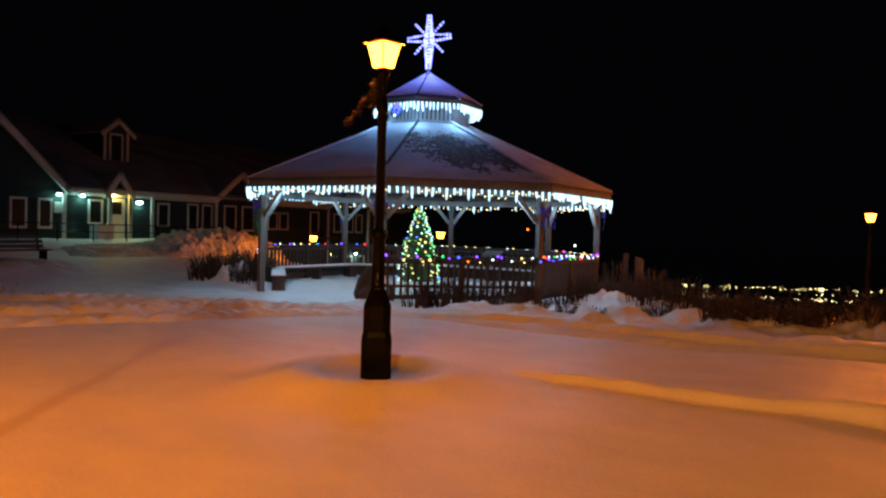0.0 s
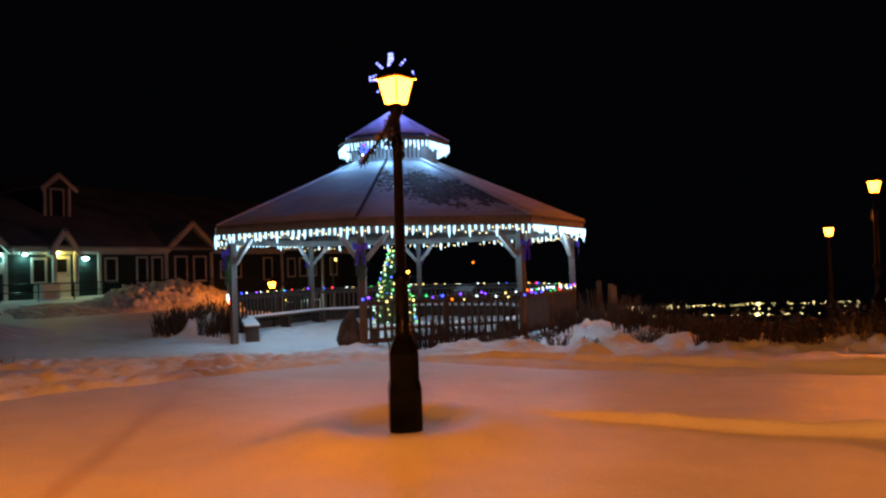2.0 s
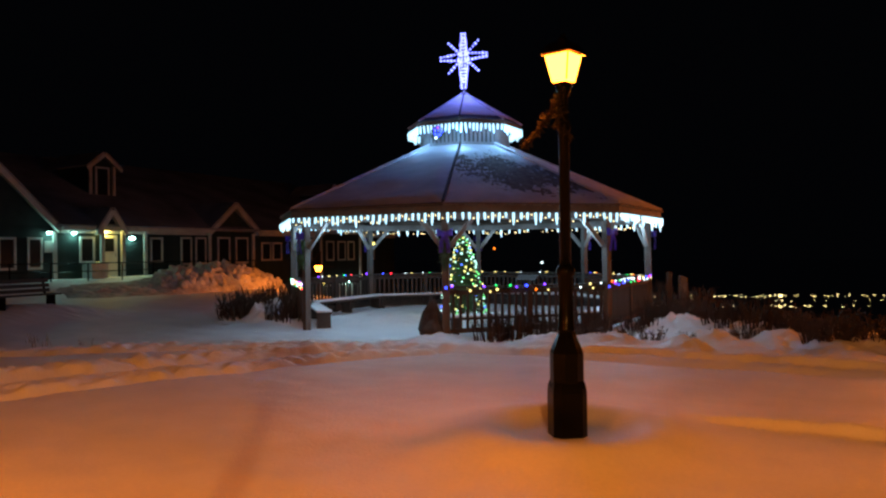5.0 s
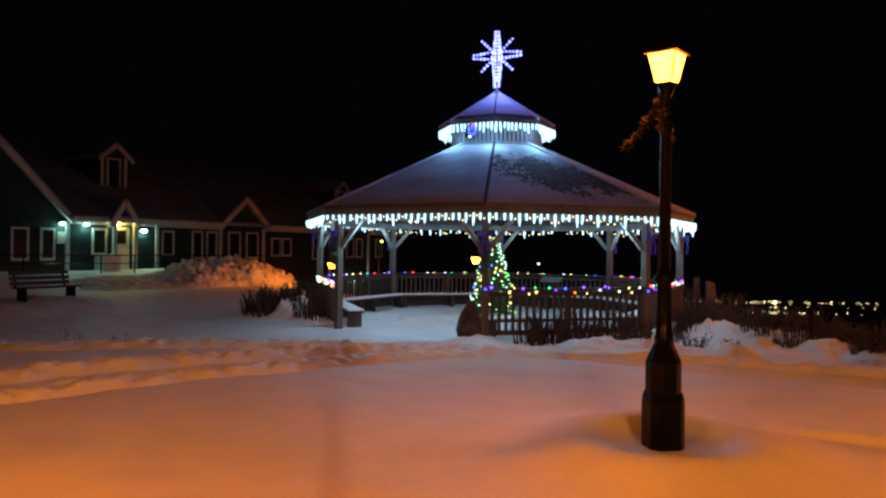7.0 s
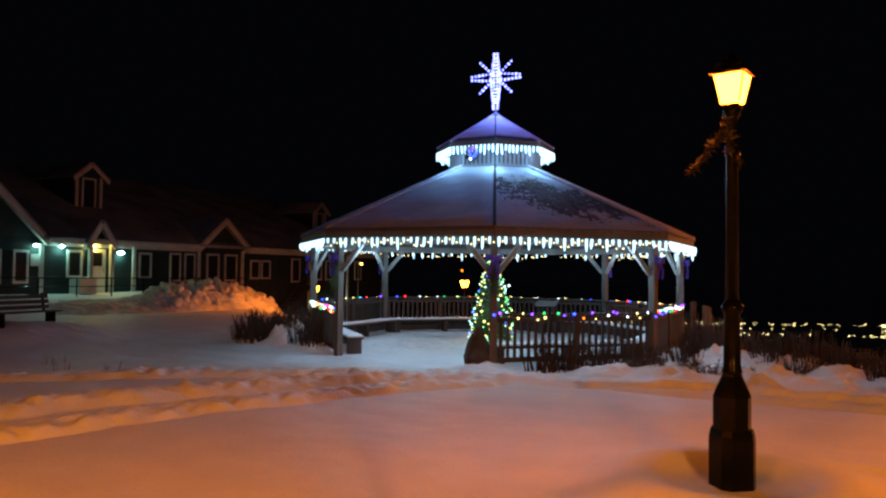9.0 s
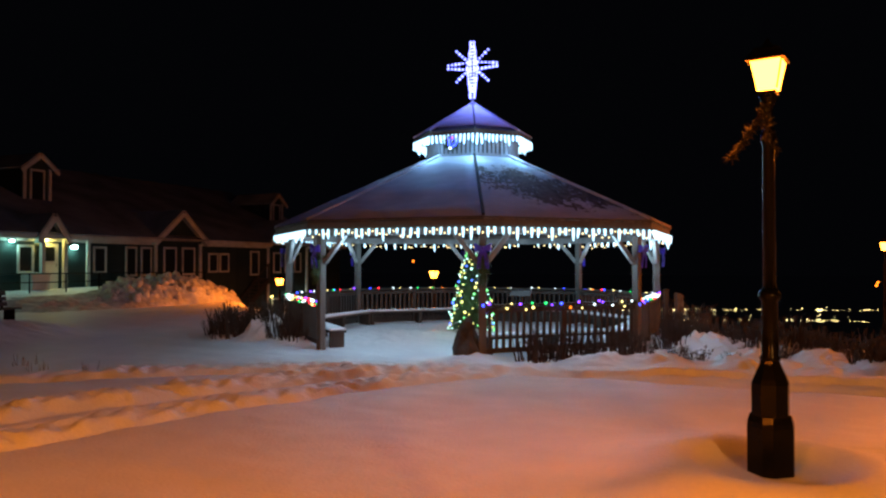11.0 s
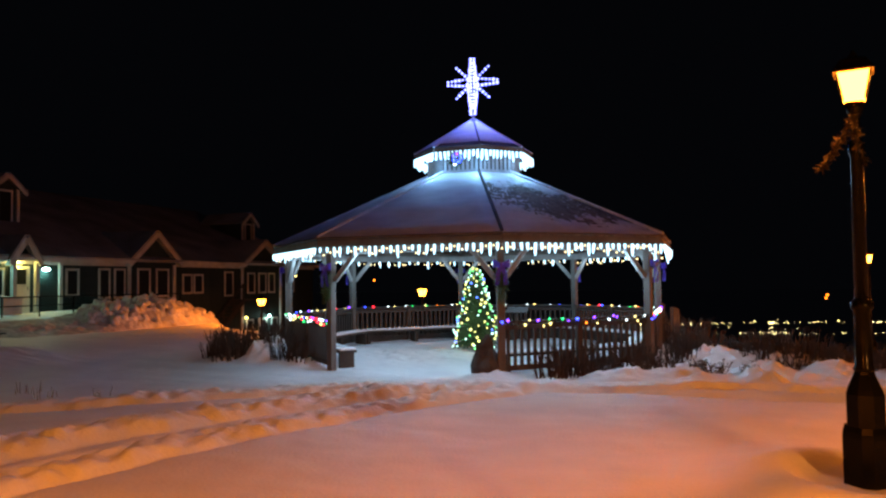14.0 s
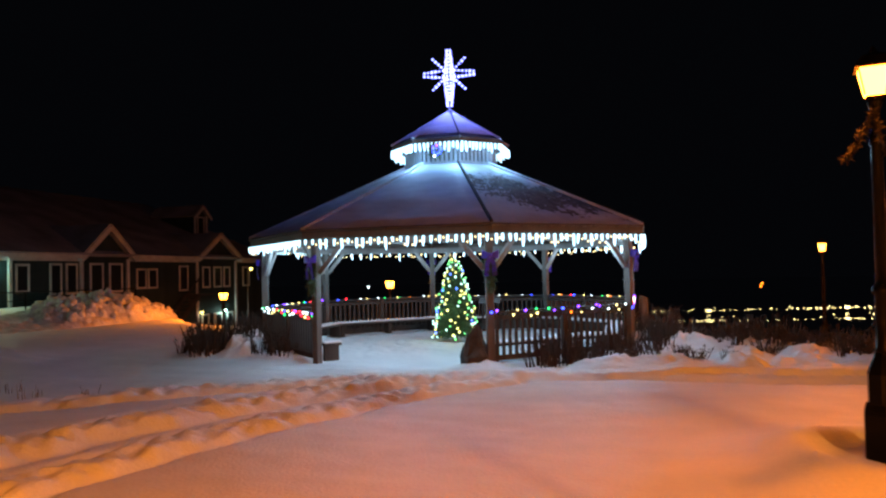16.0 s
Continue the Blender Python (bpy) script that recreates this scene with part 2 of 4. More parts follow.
def snow_top(x, y):
    z = terrain(x, y) + 0.06 * rumble(x, y, 0.22) + 0.02 * rumble(x, y, 0.9, 3.1) + 0.014 * rumble(x * 0.5 + y * 0.3, y * 1.3, 1.4, 11.0)
    if math.hypot(x, y) > 30:
        return z
    for line, wide, high, rough in TRAILS:
        d = near_line(x, y, line)
        if d < wide * 2.5:
            lumps = 0.8 + rough * (0.8 * rumble(x, y, 0.7, 7.0) + 0.55 * rumble(x, y, 2.3, 2.0) + 0.55 * rumble(x, y, 4.7, 5.0) + 0.4 * rumble(x, y, 9.0, 6.0))
            d += 0.10 * rumble(x, y, 1.9, 16.0)
            z += high * lumps * (1 - 0.85 * step(0.5, 4.5, x) * rough) * math.exp(-(d / wide) ** 4)
            z -= 0.05 * math.exp(-((d - wide * 1.5) / (0.35 * wide)) ** 2)
            trod = 0.7 * math.exp(-(d / (1.15 * wide)) ** 4) * (1 - 0.8 * step(0.5, 4.5, x))
            z += trod * (0.035 * rumble(x, y, 4.3, 21.0) + 0.045 * rumble(x, y, 8.0, 22.0)) - trod * 0.06 * step(0.15, 0.4, rumble(x, y, 4.1, 23.0))
    for bx, by, rise, face in BERMS:
        if bx[0] < x < bx[-1]:
            s = y - float(np.interp(x, bx, by)) - 0.10 * rumble(x, y, 1.1, 6.0)
            if -face < s < 1.3:
                grow = step(bx[0], bx[0] + 2.6, x) * (1 + 0.35 * rumble(x, y, 0.8, 8.0) + 0.2 * rumble(x, y, 3.0, 8.0))
                z += rise * grow * step(-face, 0.0, s) * (1 - step(0.0, 1.3, s))
    for mx, my, r, h in MOUNDS:
        d = math.hypot(x - mx, y - my) / r
        if d < 2:
            z += h * math.exp(-d ** 3 * 1.4) * (1 + 0.4 * rumble(x, y, 2.4, 1.0) + 0.35 * rumble(x, y, 5.0, 4.0) + 0.3 * rumble(x, y, 9.0, 4.0))
    rough = step(4.2, 5.4, x) * step(-4.3, -3.4, y) * (1 - step(5.0, 8.0, y))
    if rough:
        z += rough * (0.07 * rumble(x, y, 1.6, 12.0) + 0.06 * rumble(x, y, 3.6, 13.0) + 0.035 * rumble(x, y, 7.5, 14.0))
    d = math.hypot(x - LAMP[0], y - LAMP[1])
    level = math.exp(-(d / 1.3) ** 4)
    z += level * (0.15 - z)
    z += 0.008 * rumble(x, y, 3.7, 9.0) if d > 0.8 else 0.0
    e = d * (1 + 0.12 * rumble(x, y, 1.7, 15.0))
    z += 0.05 * math.exp(-((d - 0.82) / 0.25) ** 2) - 0.085 * math.exp(-(e / 0.55) ** 6)
    return z


def build_ground():
    def lines(lo, hi, fine_lo, fine_hi, gap, reach):
        out = list(np.arange(fine_lo, fine_hi + gap / 2, gap))
        w, v = gap, fine_hi
        while v < hi:
            w *= reach
            v += w
            out.append(v)
        w, v = gap, fine_lo
        while v > lo:
            w *= reach
            v -= w
            out.insert(0, v)
        return out
    xs = lines(-4000, 4000, -6.0, 12.0, 0.048, 1.12)
    ys = lines(-4000, 4000, -14.5, 2.5, 0.048, 1.12)
    verts = [(x, y, snow_top(x, y)) for y in ys for x in xs]
    n = len(xs)
    faces = [(j * n + i, j * n + i + 1, (j + 1) * n + i + 1, (j + 1) * n + i) for j in range(len(ys) - 1) for i in range(n - 1)]
    me = bpy.data.meshes.new("ground")
    me.from_pydata(verts, [], faces)
    me.materials.append(SNOW)
    me.polygons.foreach_set("use_smooth", [True] * len(faces))
    tagged(new("ground", me), "snow-covered ground with trodden ridges", "ground", kind="structure")


build_ground()

# ---- the gazebo ----
RP, RE = 4.46, 4.785
ANGLES = [radians(-112.5 + 45 * k) for k in range(8)]


def corner(k, r, z):
    a = ANGLES[k % 8]
    return Vector((r * math.cos(a), r * math.sin(a), z))


def out_of(k):
    a = ANGLES[k % 8] + radians(22.5)
    return Vector((math.cos(a), math.sin(a), 0))


gazebo = thing("gazebo", "octagonal timber gazebo with snow-covered roof and cupola", "gazebo")


def slab(points, thick, material, name, parent, bevel=0.0):
    """A plate with the given top outline."""
    pts = [Vector(p) for p in points]
    normal = (pts[1] - pts[0]).cross(pts[2] - pts[0]).normalized()
    bm = bmesh.new()
    top = [bm.verts.new(p) for p in pts]
    low = [bm.verts.new(p - normal * thick) for p in pts]
    bm.faces.new(top)
    bm.faces.new(list(reversed(low)))
    for i in range(len(pts)):
        j = (i + 1) % len(pts)
        bm.faces.new((top[j], top[i], low[i], low[j]))
    return part(name, bm, material, parent)


def roof_snow(k, r0, z0, r1, z1, thick, bare, parent):
    """A sheet of snow on one roof face; where it has blown off it dips under the shingles."""
    a, b, c, d = corner(k, r0, z0), corner(k + 1, r0, z0), corner(k + 1, r1, z1), corner(k, r1, z1)
    normal = (b - a).cross(d - a).normalized()
    nu, nv = (130, 110) if bare else (70, 56) if r0 > 3 else (24, 16)
    bm = bmesh.new()
    grid = []
    for j in range(nv + 1):
        v = j / nv
        row = []
        for i in range(nu + 1):
            u = i / nu
            p = (a * (1 - u) + b * u) * (1 - v) + (d * (1 - u) + c * u) * v
            h = thick * (1 + 0.5 * rumble(p.x, p.y, 1.4, k)) * min(1, 0.2 + 8 * min(u, 1 - u, v, 1 - v) * (1.4 - v))
            if bare:
                along, up = 3.7 * u, 4.1 * v
                w = 1.38 - ((u - 0.56) / 0.52) ** 2 - ((v - 0.62 + 0.25 * u) / 0.34) ** 2
                w += 0.45 * rumble(along, up, 1.3, 5) + 0.4 * rumble(along * 1.5, up * 3, 1.6, 2) + 0.38 * rumble(along, up, 5.0, 2) + 0.38 * rumble(along, up, 11.0, 3)
                h -= max(0.0, min(1.0, w * 0.9)) * thick * (1.8 + 0.7 * rumble(along * 2, up * 4, 2.4, 4) + 1.4 * rumble(along, up, 13.0, 4))
            row.append(bm.verts.new(p + normal * h))
        grid.append(row)
    for j in range(nv):
        for i in range(nu):
            bm.faces.new((grid[j][i], grid[j][i + 1], grid[j + 1][i + 1], grid[j + 1][i]))
    part("snow_cover", bm, ROOFSNOW, parent, smooth=True)


POST = mesh_of("post", boxed((0.14, 0.14, 2.65), Matrix.Translation((0, 0, 0.98)), 0.012), POSTWOOD)
for k in range(8):
    place("post", POST, gazebo, Matrix.Translation(corner(k, RP, 0)) @ Matrix.Rotation(ANGLES[k], 4, "Z"))
    along = (corner(k + 1, RP, 0) - corner(k, RP, 0)).normalized()
    back = (corner(k - 1, RP, 0) - corner(k, RP, 0)).normalized()
    for way in (along, back):
        lo, hi = corner(k, RP, 1.74) + way * 0.08, corner(k, RP, 2.30) + way * 0.55
        part("brace", bar(bmesh.new(), lo, hi, 0.08, 0.09, bevel=0.006), BEAM, gazebo)
    part("beam", bar(bmesh.new(), corner(k, RP, 2.355), corner(k + 1, RP, 2.355), 0.12, 0.16, bevel=0.006), BEAM, gazebo)
    part("fascia", bar(bmesh.new(), corner(k, RE - 0.02, 2.465), corner(k + 1, RE - 0.02, 2.465), 0.04, 0.16, bevel=0.005), FASCIA, gazebo)
    part("drip_edge", bar(bmesh.new(), corner(k, RE + 0.02, 2.555), corner(k + 1, RE + 0.02, 2.555), 0.06, 0.025), FASCIA, gazebo)
    roof = slab([corner(k, RE + 0.03, 2.57), corner(k + 1, RE + 0.03, 2.57), corner(k + 1, 1.08, 4.20), corner(k, 1.08, 4.20)], 0.05, PATCHY if k == 1 else SHINGLE, "roof_panel", gazebo)
    roof_snow(k, RE + 0.03, 2.572, 1.08, 4.202, 0.018 if k == 1 else 0.045, k == 1, roof)
    part("hip_cap", bar(bmesh.new(), corner(k, RE + 0.02, 2.60), corner(k, 1.10, 4.235), 0.06 if k == 1 else 0.09, 0.05, bevel=0.01), SHINGLE if k == 1 else ROOFSNOW, gazebo)
    part("rafter", bar(bmesh.new(), corner(k, RE - 0.1, 2.45), corner(k, 1.10, 4.06), 0.05, 0.14), WOOD, gazebo)

# the cupola
for k in range(8):
    a, b = corner(k, 1.12, 0), corner(k + 1, 1.12, 0)
    part("cupola_sill", bar(bmesh.new(), a + Vector((0, 0, 4.20)), b + Vector((0, 0, 4.20)), 0.05, 0.10), SLAT, gazebo)
    wall = part("cupola_wall", bar(bmesh.new(), a * 0.96 + Vector((0, 0, 4.45)), b * 0.96 + Vector((0, 0, 4.45)), 0.02, 0.5), WOOD, gazebo)
    for i in range(8):
        p = a.lerp(b, (i + 0.5) / 8) + Vector((0, 0, 4.46))
        part("slat", boxed((0.018, 0.062, 0.44), Matrix.Translation(p) @ Matrix.Rotation(ANGLES[k] + radians(22.5), 4, "Z"), 0), SLAT, wall)
    part("cupola_fascia", bar(bmesh.new(), corner(k, 1.41, 4.695), corner(k + 1, 1.41, 4.695), 0.03, 0.10, bevel=0.004), FASCIA, gazebo)
    roof = slab([corner(k, 1.44, 4.755), corner(k + 1, 1.44, 4.755), corner(k + 1, 0.06, 5.58), corner(k, 0.06, 5.58)], 0.03, SHINGLE, "cupola_roof", gazebo)
    roof_snow(k, 1.27, 4.857, 0.06, 5.582, 0.03, False, roof)
    part("cupola_hip", bar(bmesh.new(), corner(k, 1.44, 4.77), corner(k, 0.05, 5.605), 0.03 if k == 1 else 0.045, 0.035), SHINGLE if k == 1 else ROOFSNOW, gazebo)
    slab([corner(k, 1.39, 4.652), corner(k, 1.1, 4.66), corner(k + 1, 1.1, 4.66), corner(k + 1, 1.39, 4.652)], 0.012, WOOD, "soffit", gazebo)
part("finial_cap", turned(bmesh.new(), [(0.12, 5.55), (0.10, 5.62), (0.03, 5.66), (0.015, 5.75)], 8), SLAT, gazebo)

# railings with benches on seven sides
RAIL = 0.96
for k in range(1, 8):
    a, b = corner(k, RP, 0), corner(k + 1, RP, 0)
    railing = part("railing", bar(bmesh.new(), a + Vector((0, 0, RAIL)), b + Vector((0, 0, RAIL)), 0.12, 0.04, bevel=0.006), WOOD, gazebo)
    part("lower_rail", bar(bmesh.new(), a + Vector((0, 0, 0.13)), b + Vector((0, 0, 0.13)), 0.05, 0.09), WOOD, railing)
    part("upper_rail", bar(bmesh.new(), a + Vector((0, 0, RAIL - 0.09)), b + Vector((0, 0, RAIL - 0.09)), 0.04, 0.09), WOOD, railing)
    turn = Matrix.Rotation(ANGLES[k] + radians(22.5), 4, "Z")
    BALUSTER = mesh_of("baluster", boxed((0.045, 0.05, 0.82), Matrix(), 0), WOOD)
    for i in range(1, 24):
        if i == 12:
            part("mid_post", boxed((0.11, 0.11, 1.0), Matrix.Translation(a.lerp(b, 0.5) + Vector((0, 0, 0.46))) @ turn, 0.006), WOOD, railing)
        else:
            place("baluster", BALUSTER, railing, Matrix.Translation(a.lerp(b, i / 24) + Vector((0, 0, 0.5 + 0.006 * rumble(i, k, 1.7)))) @ turn)
    if k in (3, 4, 5, 6):
        part("skirt_board", bar(bmesh.new(), a * 1.012 + Vector((0, 0, 0.12)), b * 1.012 + Vector((0, 0, 0.12)), 0.03, 0.42), WOOD, gazebo)
    inn = -out_of(k)
    bench = part("bench", bar(bmesh.new(), a * 0.905 + Vector((0, 0, 0.33)), b * 0.905 + Vector((0, 0, 0.33)), 0.36, 0.05, bevel=0.006), WOOD, gazebo, "timber bench along the railing")
    top = bmesh.new()
    bar(top, a * 0.905 + Vector((0, 0, 0.378)), b * 0.905 + Vector((0, 0, 0.378)), 0.34, 0.045, bevel=0.018)
    part("snow_cover", top, SNOW, bench)
    for f in (0.04, 0.5, 0.96):
        part("bench_leg", boxed((0.30, 0.09, 0.42), Matrix.Translation((a * 0.905).lerp(b * 0.905, f) + Vector((0, 0, 0.12))) @ turn), WOOD, bench)

# ---- lights on the gazebo ----
DROPS = []
for length in (0.10, 0.14, 0.19, 0.24):
    bm = turned(bmesh.new(), [(0.012, 0.0), (0.026, -0.012), (0.022, -length * 0.7), (0.009, -length)], 6)
    DROPS.append(mesh_of("icicle", bm, ICICLE_GLOW, True))
NODE = mesh_of("warm_bulb", ball(0.018), NODE_GLOW, True)
rng = random.Random(11)


def icicle_string(name, a, b, count, short, label):
    """One side's string: a cable, hanging tubes of white light and small warm bulbs."""
    ob = thing(name, label, "string lights", "icicle light strings", Matrix.Translation(a))
    span = b - a
    m, length = between((0, 0, 0), span)
    part("cable", rod(bmesh.new(), (0, 0, 0.005), span + Vector((0, 0, 0.005)), 0.006), WIRE, ob)
    for i in range(count):
        if not short and rng.random() < 0.025:
            continue
        f = (i + 0.5 + rng.uniform(-0.12, 0.12)) / count
        kind = rng.choice((1, 1, 1, 2, 2, 3, 0) if not short else (2, 2, 2, 3, 1))
        lean = Matrix.Rotation(rng.gauss(0, 0.05), 4, "X") @ Matrix.Rotation(rng.gauss(0, 0.06), 4, "Y")
        place("icicle", DROPS[kind], ob, Matrix.Translation(span * f) @ lean)
        for g in range(2 if count == 12 else 0):
            place("warm_bulb", NODE, ob, Matrix.Translation(span * ((i + rng.random()) / count) + Vector((0, 0, rng.uniform(-0.12, -0.06)))))
        if not short and rng.random() < 0.75:
            place("warm_bulb", NODE, ob, Matrix.Translation(span * ((i + 1.0) / count) + Vector((0, 0, rng.uniform(-0.17, -0.04)))))
    return ob


for k in range(8):
    out = out_of(k) * 0.03
    drop = 2.30 if k in (3, 4, 5) else 2.385
    icicle_string("icicle_lights", corner(k, RE + 0.01, drop) + out, corner(k + 1, RE + 0.01, drop) + out, 12 if k in (3, 4, 5) else 25, False, "cool white icicle light string hung from the gazebo eave")
    icicle_string("icicle_lights", corner(k, 1.42, 4.645) + out * 0.8, corner(k + 1, 1.42, 4.645) + out * 0.8, 11, True, "cool white icicle light string hung from the cupola eave")
    for f in (0.17, 0.5, 0.83):
        p = corner(k, RE - 0.45, 2.02).lerp(corner(k + 1, RE - 0.45, 2.02), f)
        lamp("eave_string_light", p, 8.5 if k in (3, 4, 5) else 10.5 if k in (6, 7) else 22.5, LED, 0.2)
    if k in (0, 1, 2, 4, 6):
        lamp("cupola_string_light", corner(k, 1.55, 4.36), 22.0, (0.24, 0.55, 1.0), 0.12)

BULB = [mesh_of("bulb", ball(0.031), mat, True) for mat in BULBS]


def rail_string(k, count, rows, sag, mix, height=RAIL):
    a, b = corner(k, RP + 0.09, height), corner(k + 1, RP + 0.09, height)
    ob = thing("rail_lights", "coloured bulb string along the gazebo railing", "string lights", "coloured rail strings", Matrix.Translation(a))
    span = b - a
    for r in range(rows):
        points = []
        for i in range(count + 1):
            f = i / count
            dip = -sag * (0.35 + 0.65 * abs(math.sin(3 * math.pi * f))) * (r + 0.35) + rng.uniform(-0.012, 0.012)
            points.append(span * f + Vector((0, 0, dip + 0.03)))
        wire = bmesh.new()
        for p, q in zip(points, points[1:]):
            rod(wire, p, q, 0.005, sides=4)
        part("cable", wire, WIRE, ob)
        for p in points[:-1]:
            q = p + span.normalized() * rng.uniform(0, span.length / count)
            place("bulb", rng.choices(BULB, mix)[0], ob, Matrix.Translation(q) @ Matrix.Scale(rng.uniform(0.6, 1.0), 4))


# white, warm, blue, green, red, purple, orange
rail_string(1, 11, 2, 0.10, (3, 2, 5, 3, 2, 2, 1), RAIL + 0.02)
rail_string(2, 14, 2, 0.07, (7, 3, 2, 3, 3, 3, 1), RAIL + 0.03)
rail_string(3, 12, 1, 0.02, (3, 5, 3, 3, 1, 1, 2))
rail_string(4, 10, 1, 0.02, (3, 5, 3, 2, 1, 1, 1))
rail_string(5, 12, 1, 0.02, (2, 6, 2, 2, 1, 2, 1))
rail_string(6, 12, 1, 0.03, (3, 5, 2, 2, 1, 2, 1))
rail_string(7, 15, 2, 0.08, (7, 3, 3, 3, 3, 3, 1))

# ---- the star on the cupola ----
star = thing("light_star", "eight-pointed star of violet-white bulbs on the cupola", "star light", at=Matrix.Translation((0, 0, 5.65)) @ Matrix.Rotation(radians(8), 4, "Z"))
frame_bm = bmesh.new()
BEAD = mesh_of("bulb", ball(0.037), STAR_GLOW, True)
rod(frame_bm, (0, 0, 0), (0, 0, 0.2), 0.016)
hub = Vector((0, 0, 0.88))


def ray_of_star(tip, half, count):
    tip = Vector(tip)
    side = Vector((tip.z, 0, -tip.x)).normalized() * half
    for s in ((-1, 1) if half else (0,)):
        end = tip + side * s * 0.35
        rod(frame_bm, hub + side * s, hub + end, 0.007, sides=4)
        for i in range(count):
            f = (i + 0.6) / count
            place("bulb", BEAD, star, Matrix.Translation(hub + side * s * (1 - 0.65 * f) + tip * f + Vector((0, -0.02, 0))) @ Matrix.Scale(rng.uniform(0.7, 1.15), 4))


ray_of_star((0, 0, 0.60), 0.10, 9)
ray_of_star((0, 0, -0.80), 0.13, 12)
ray_of_star((0, 0, 0.50), 0.04, 6)
ray_of_star((0, 0, -0.66), 0.05, 8)
ray_of_star((0.64, 0, 0), 0.10, 7)
ray_of_star((-0.64, 0, 0), 0.10, 7)
for sx, sz in ((1, 1), (1, -1), (-1, 1), (-1, -1)):
    ray_of_star((0.42 * sx, 0, 0.40 * sz), 0.0, 6)
part("star_frame", frame_bm, IRON, star)
lamp("star_light", (0.25, -0.35, 6.05), 60.0, (0.17, 0.24, 1.0), 0.3)
lamp("star_light", (-0.25, 0.35, 6.05), 32.0, (0.17, 0.24, 1.0), 0.3)

# ---- bows, swags and the cupola wreath ----


def bow_mesh():
    bm = bmesh.new()
    for s in (-1, 1):
        ring = []
        for i in range(13):
            a = math.pi * 2 * i / 12
            ring.append((s * (0.075 + 0.075 * math.cos(a)) , 0.045 * math.sin(a) - 0.02, 0.02 + 0.02 * math.cos(a)))
        for (x0, y0, z0), (x1, y1, z1) in zip(ring, ring[1:]):
            w0, w1 = 0.035 + 0.25 * abs(x0), 0.035 + 0.25 * abs(x1)
            v = [bm.verts.new(c) for c in ((x0, y0, z0 - w0), (x1, y1, z1 - w1), (x1, y1, z1 + w1), (x0, y0, z0 + w0))]
            bm.faces.new(v)
        tail = [(0.01 * s, -0.03, 0.0), (0.06 * s, -0.05, -0.16), (0.07 * s, -0.03, -0.34)]
        for (x0, y0, z0), (x1, y1, z1) in zip(tail, tail[1:]):
            v = [bm.verts.new(c) for c in ((x0 - 0.035, y0, z0), (x1 - 0.04, y1, z1), (x1 + 0.04, y1, z1), (x0 + 0.035, y0, z0))]
            bm.faces.new(v)
    bmesh.ops.solidify(bm, geom=bm.faces[:], thickness=0.006)
    bmesh.ops.create_icosphere(bm, subdivisions=1, radius=0.045, matrix=Matrix.Translation((0, -0.03, 0.02)))
    return mesh_of("bow", bm, RIBBON, True)


BOW = bow_mesh()


def swag_mesh(name, material, length, wide, count, seed):
    """A hanging bunch of sprigs."""
    r = random.Random(seed)
    bm = bmesh.new()
    for i in range(count):
        f = r.random()
        a = r.uniform(0, 2 * math.pi)
        p = Vector((0.06 * wide * math.cos(a), 0.06 * wide * math.sin(a), -length * f))
        q = p + Vector((math.cos(a) * wide * r.uniform(0.4, 1.0) * (1 - 0.5 * f), math.sin(a) * wide * r.uniform(0.4, 1.0) * (1 - 0.5 * f), r.uniform(-0.16, 0.03)))
        rod(bm, p, q, 0.010, 0.002, 3)
        for _ in range(3):
            c = p.lerp(q, r.random())
            rod(bm, c, c + Vector((r.uniform(-.06, .06), r.uniform(-.06, .06), r.uniform(-.07, .02))), 0.008, 0.001, 3)
    return mesh_of(name, bm, material)


GARLAND = swag_mesh("swag", NEEDLE, 0.5, 0.20, 130, 4)
for k in range(8):
    a = ANGLES[k]
    bow = tagged(place("ribbon_bow", BOW, None, Matrix.Translation(corner(k, RP + 0.13, 1.98)) @ Matrix.Rotation(a + math.pi / 2, 4, "Z") @ Matrix.Scale(1.02, 4)), "purple ribbon bow tied to a gazebo post", "bow", "bows on the posts")
    if k in (0, 1):
        tagged(place("evergreen_swag", GARLAND, None, Matrix.Translation(corner(k, RP + 0.10, 1.92)) @ Matrix.Rotation(k * 1.3, 4, "Z")), "dark evergreen swag hanging below a bow on a gazebo post", "swag", "swags on the posts")

wreath = thing("cupola_wreath", "dark wreath with blue and white bulbs on the cupola", "wreath", at=Matrix.Translation(out_of(0) * 1.36 + Vector((-0.02, 0, 4.45))))
bm = bmesh.new()
r = random.Random(3)
for i in range(260):
    a = 2 * math.pi * i / 260
    p = Vector((0.17 * math.cos(a), 0, 0.16 * math.sin(a))) * math.sqrt(r.random())
    rod(bm, p, p + Vector((r.uniform(-.07, .07), r.uniform(-.05, .04), r.uniform(-.07, .07))), 0.012, 0.002, 3)
part("greenery", bm, NEEDLE, wreath)
SMALL = {i: mesh_of("bulb", ball(0.022), BULBS[i], True) for i in (0, 2, 5)}
for i, kind in enumerate((2, 2, 5, 2, 5, 2, 0, 2, 2)):
    a = 2 * math.pi * i / 9
    place("bulb", SMALL[kind], wreath, Matrix.Translation((0.05 + 0.13 * math.cos(a) * r.uniform(0.3, 1.2), -0.07, 0.14 * math.sin(a) * r.uniform(0.4, 1.2))) @ Matrix.Scale(r.uniform(0.9, 1.6), 4))

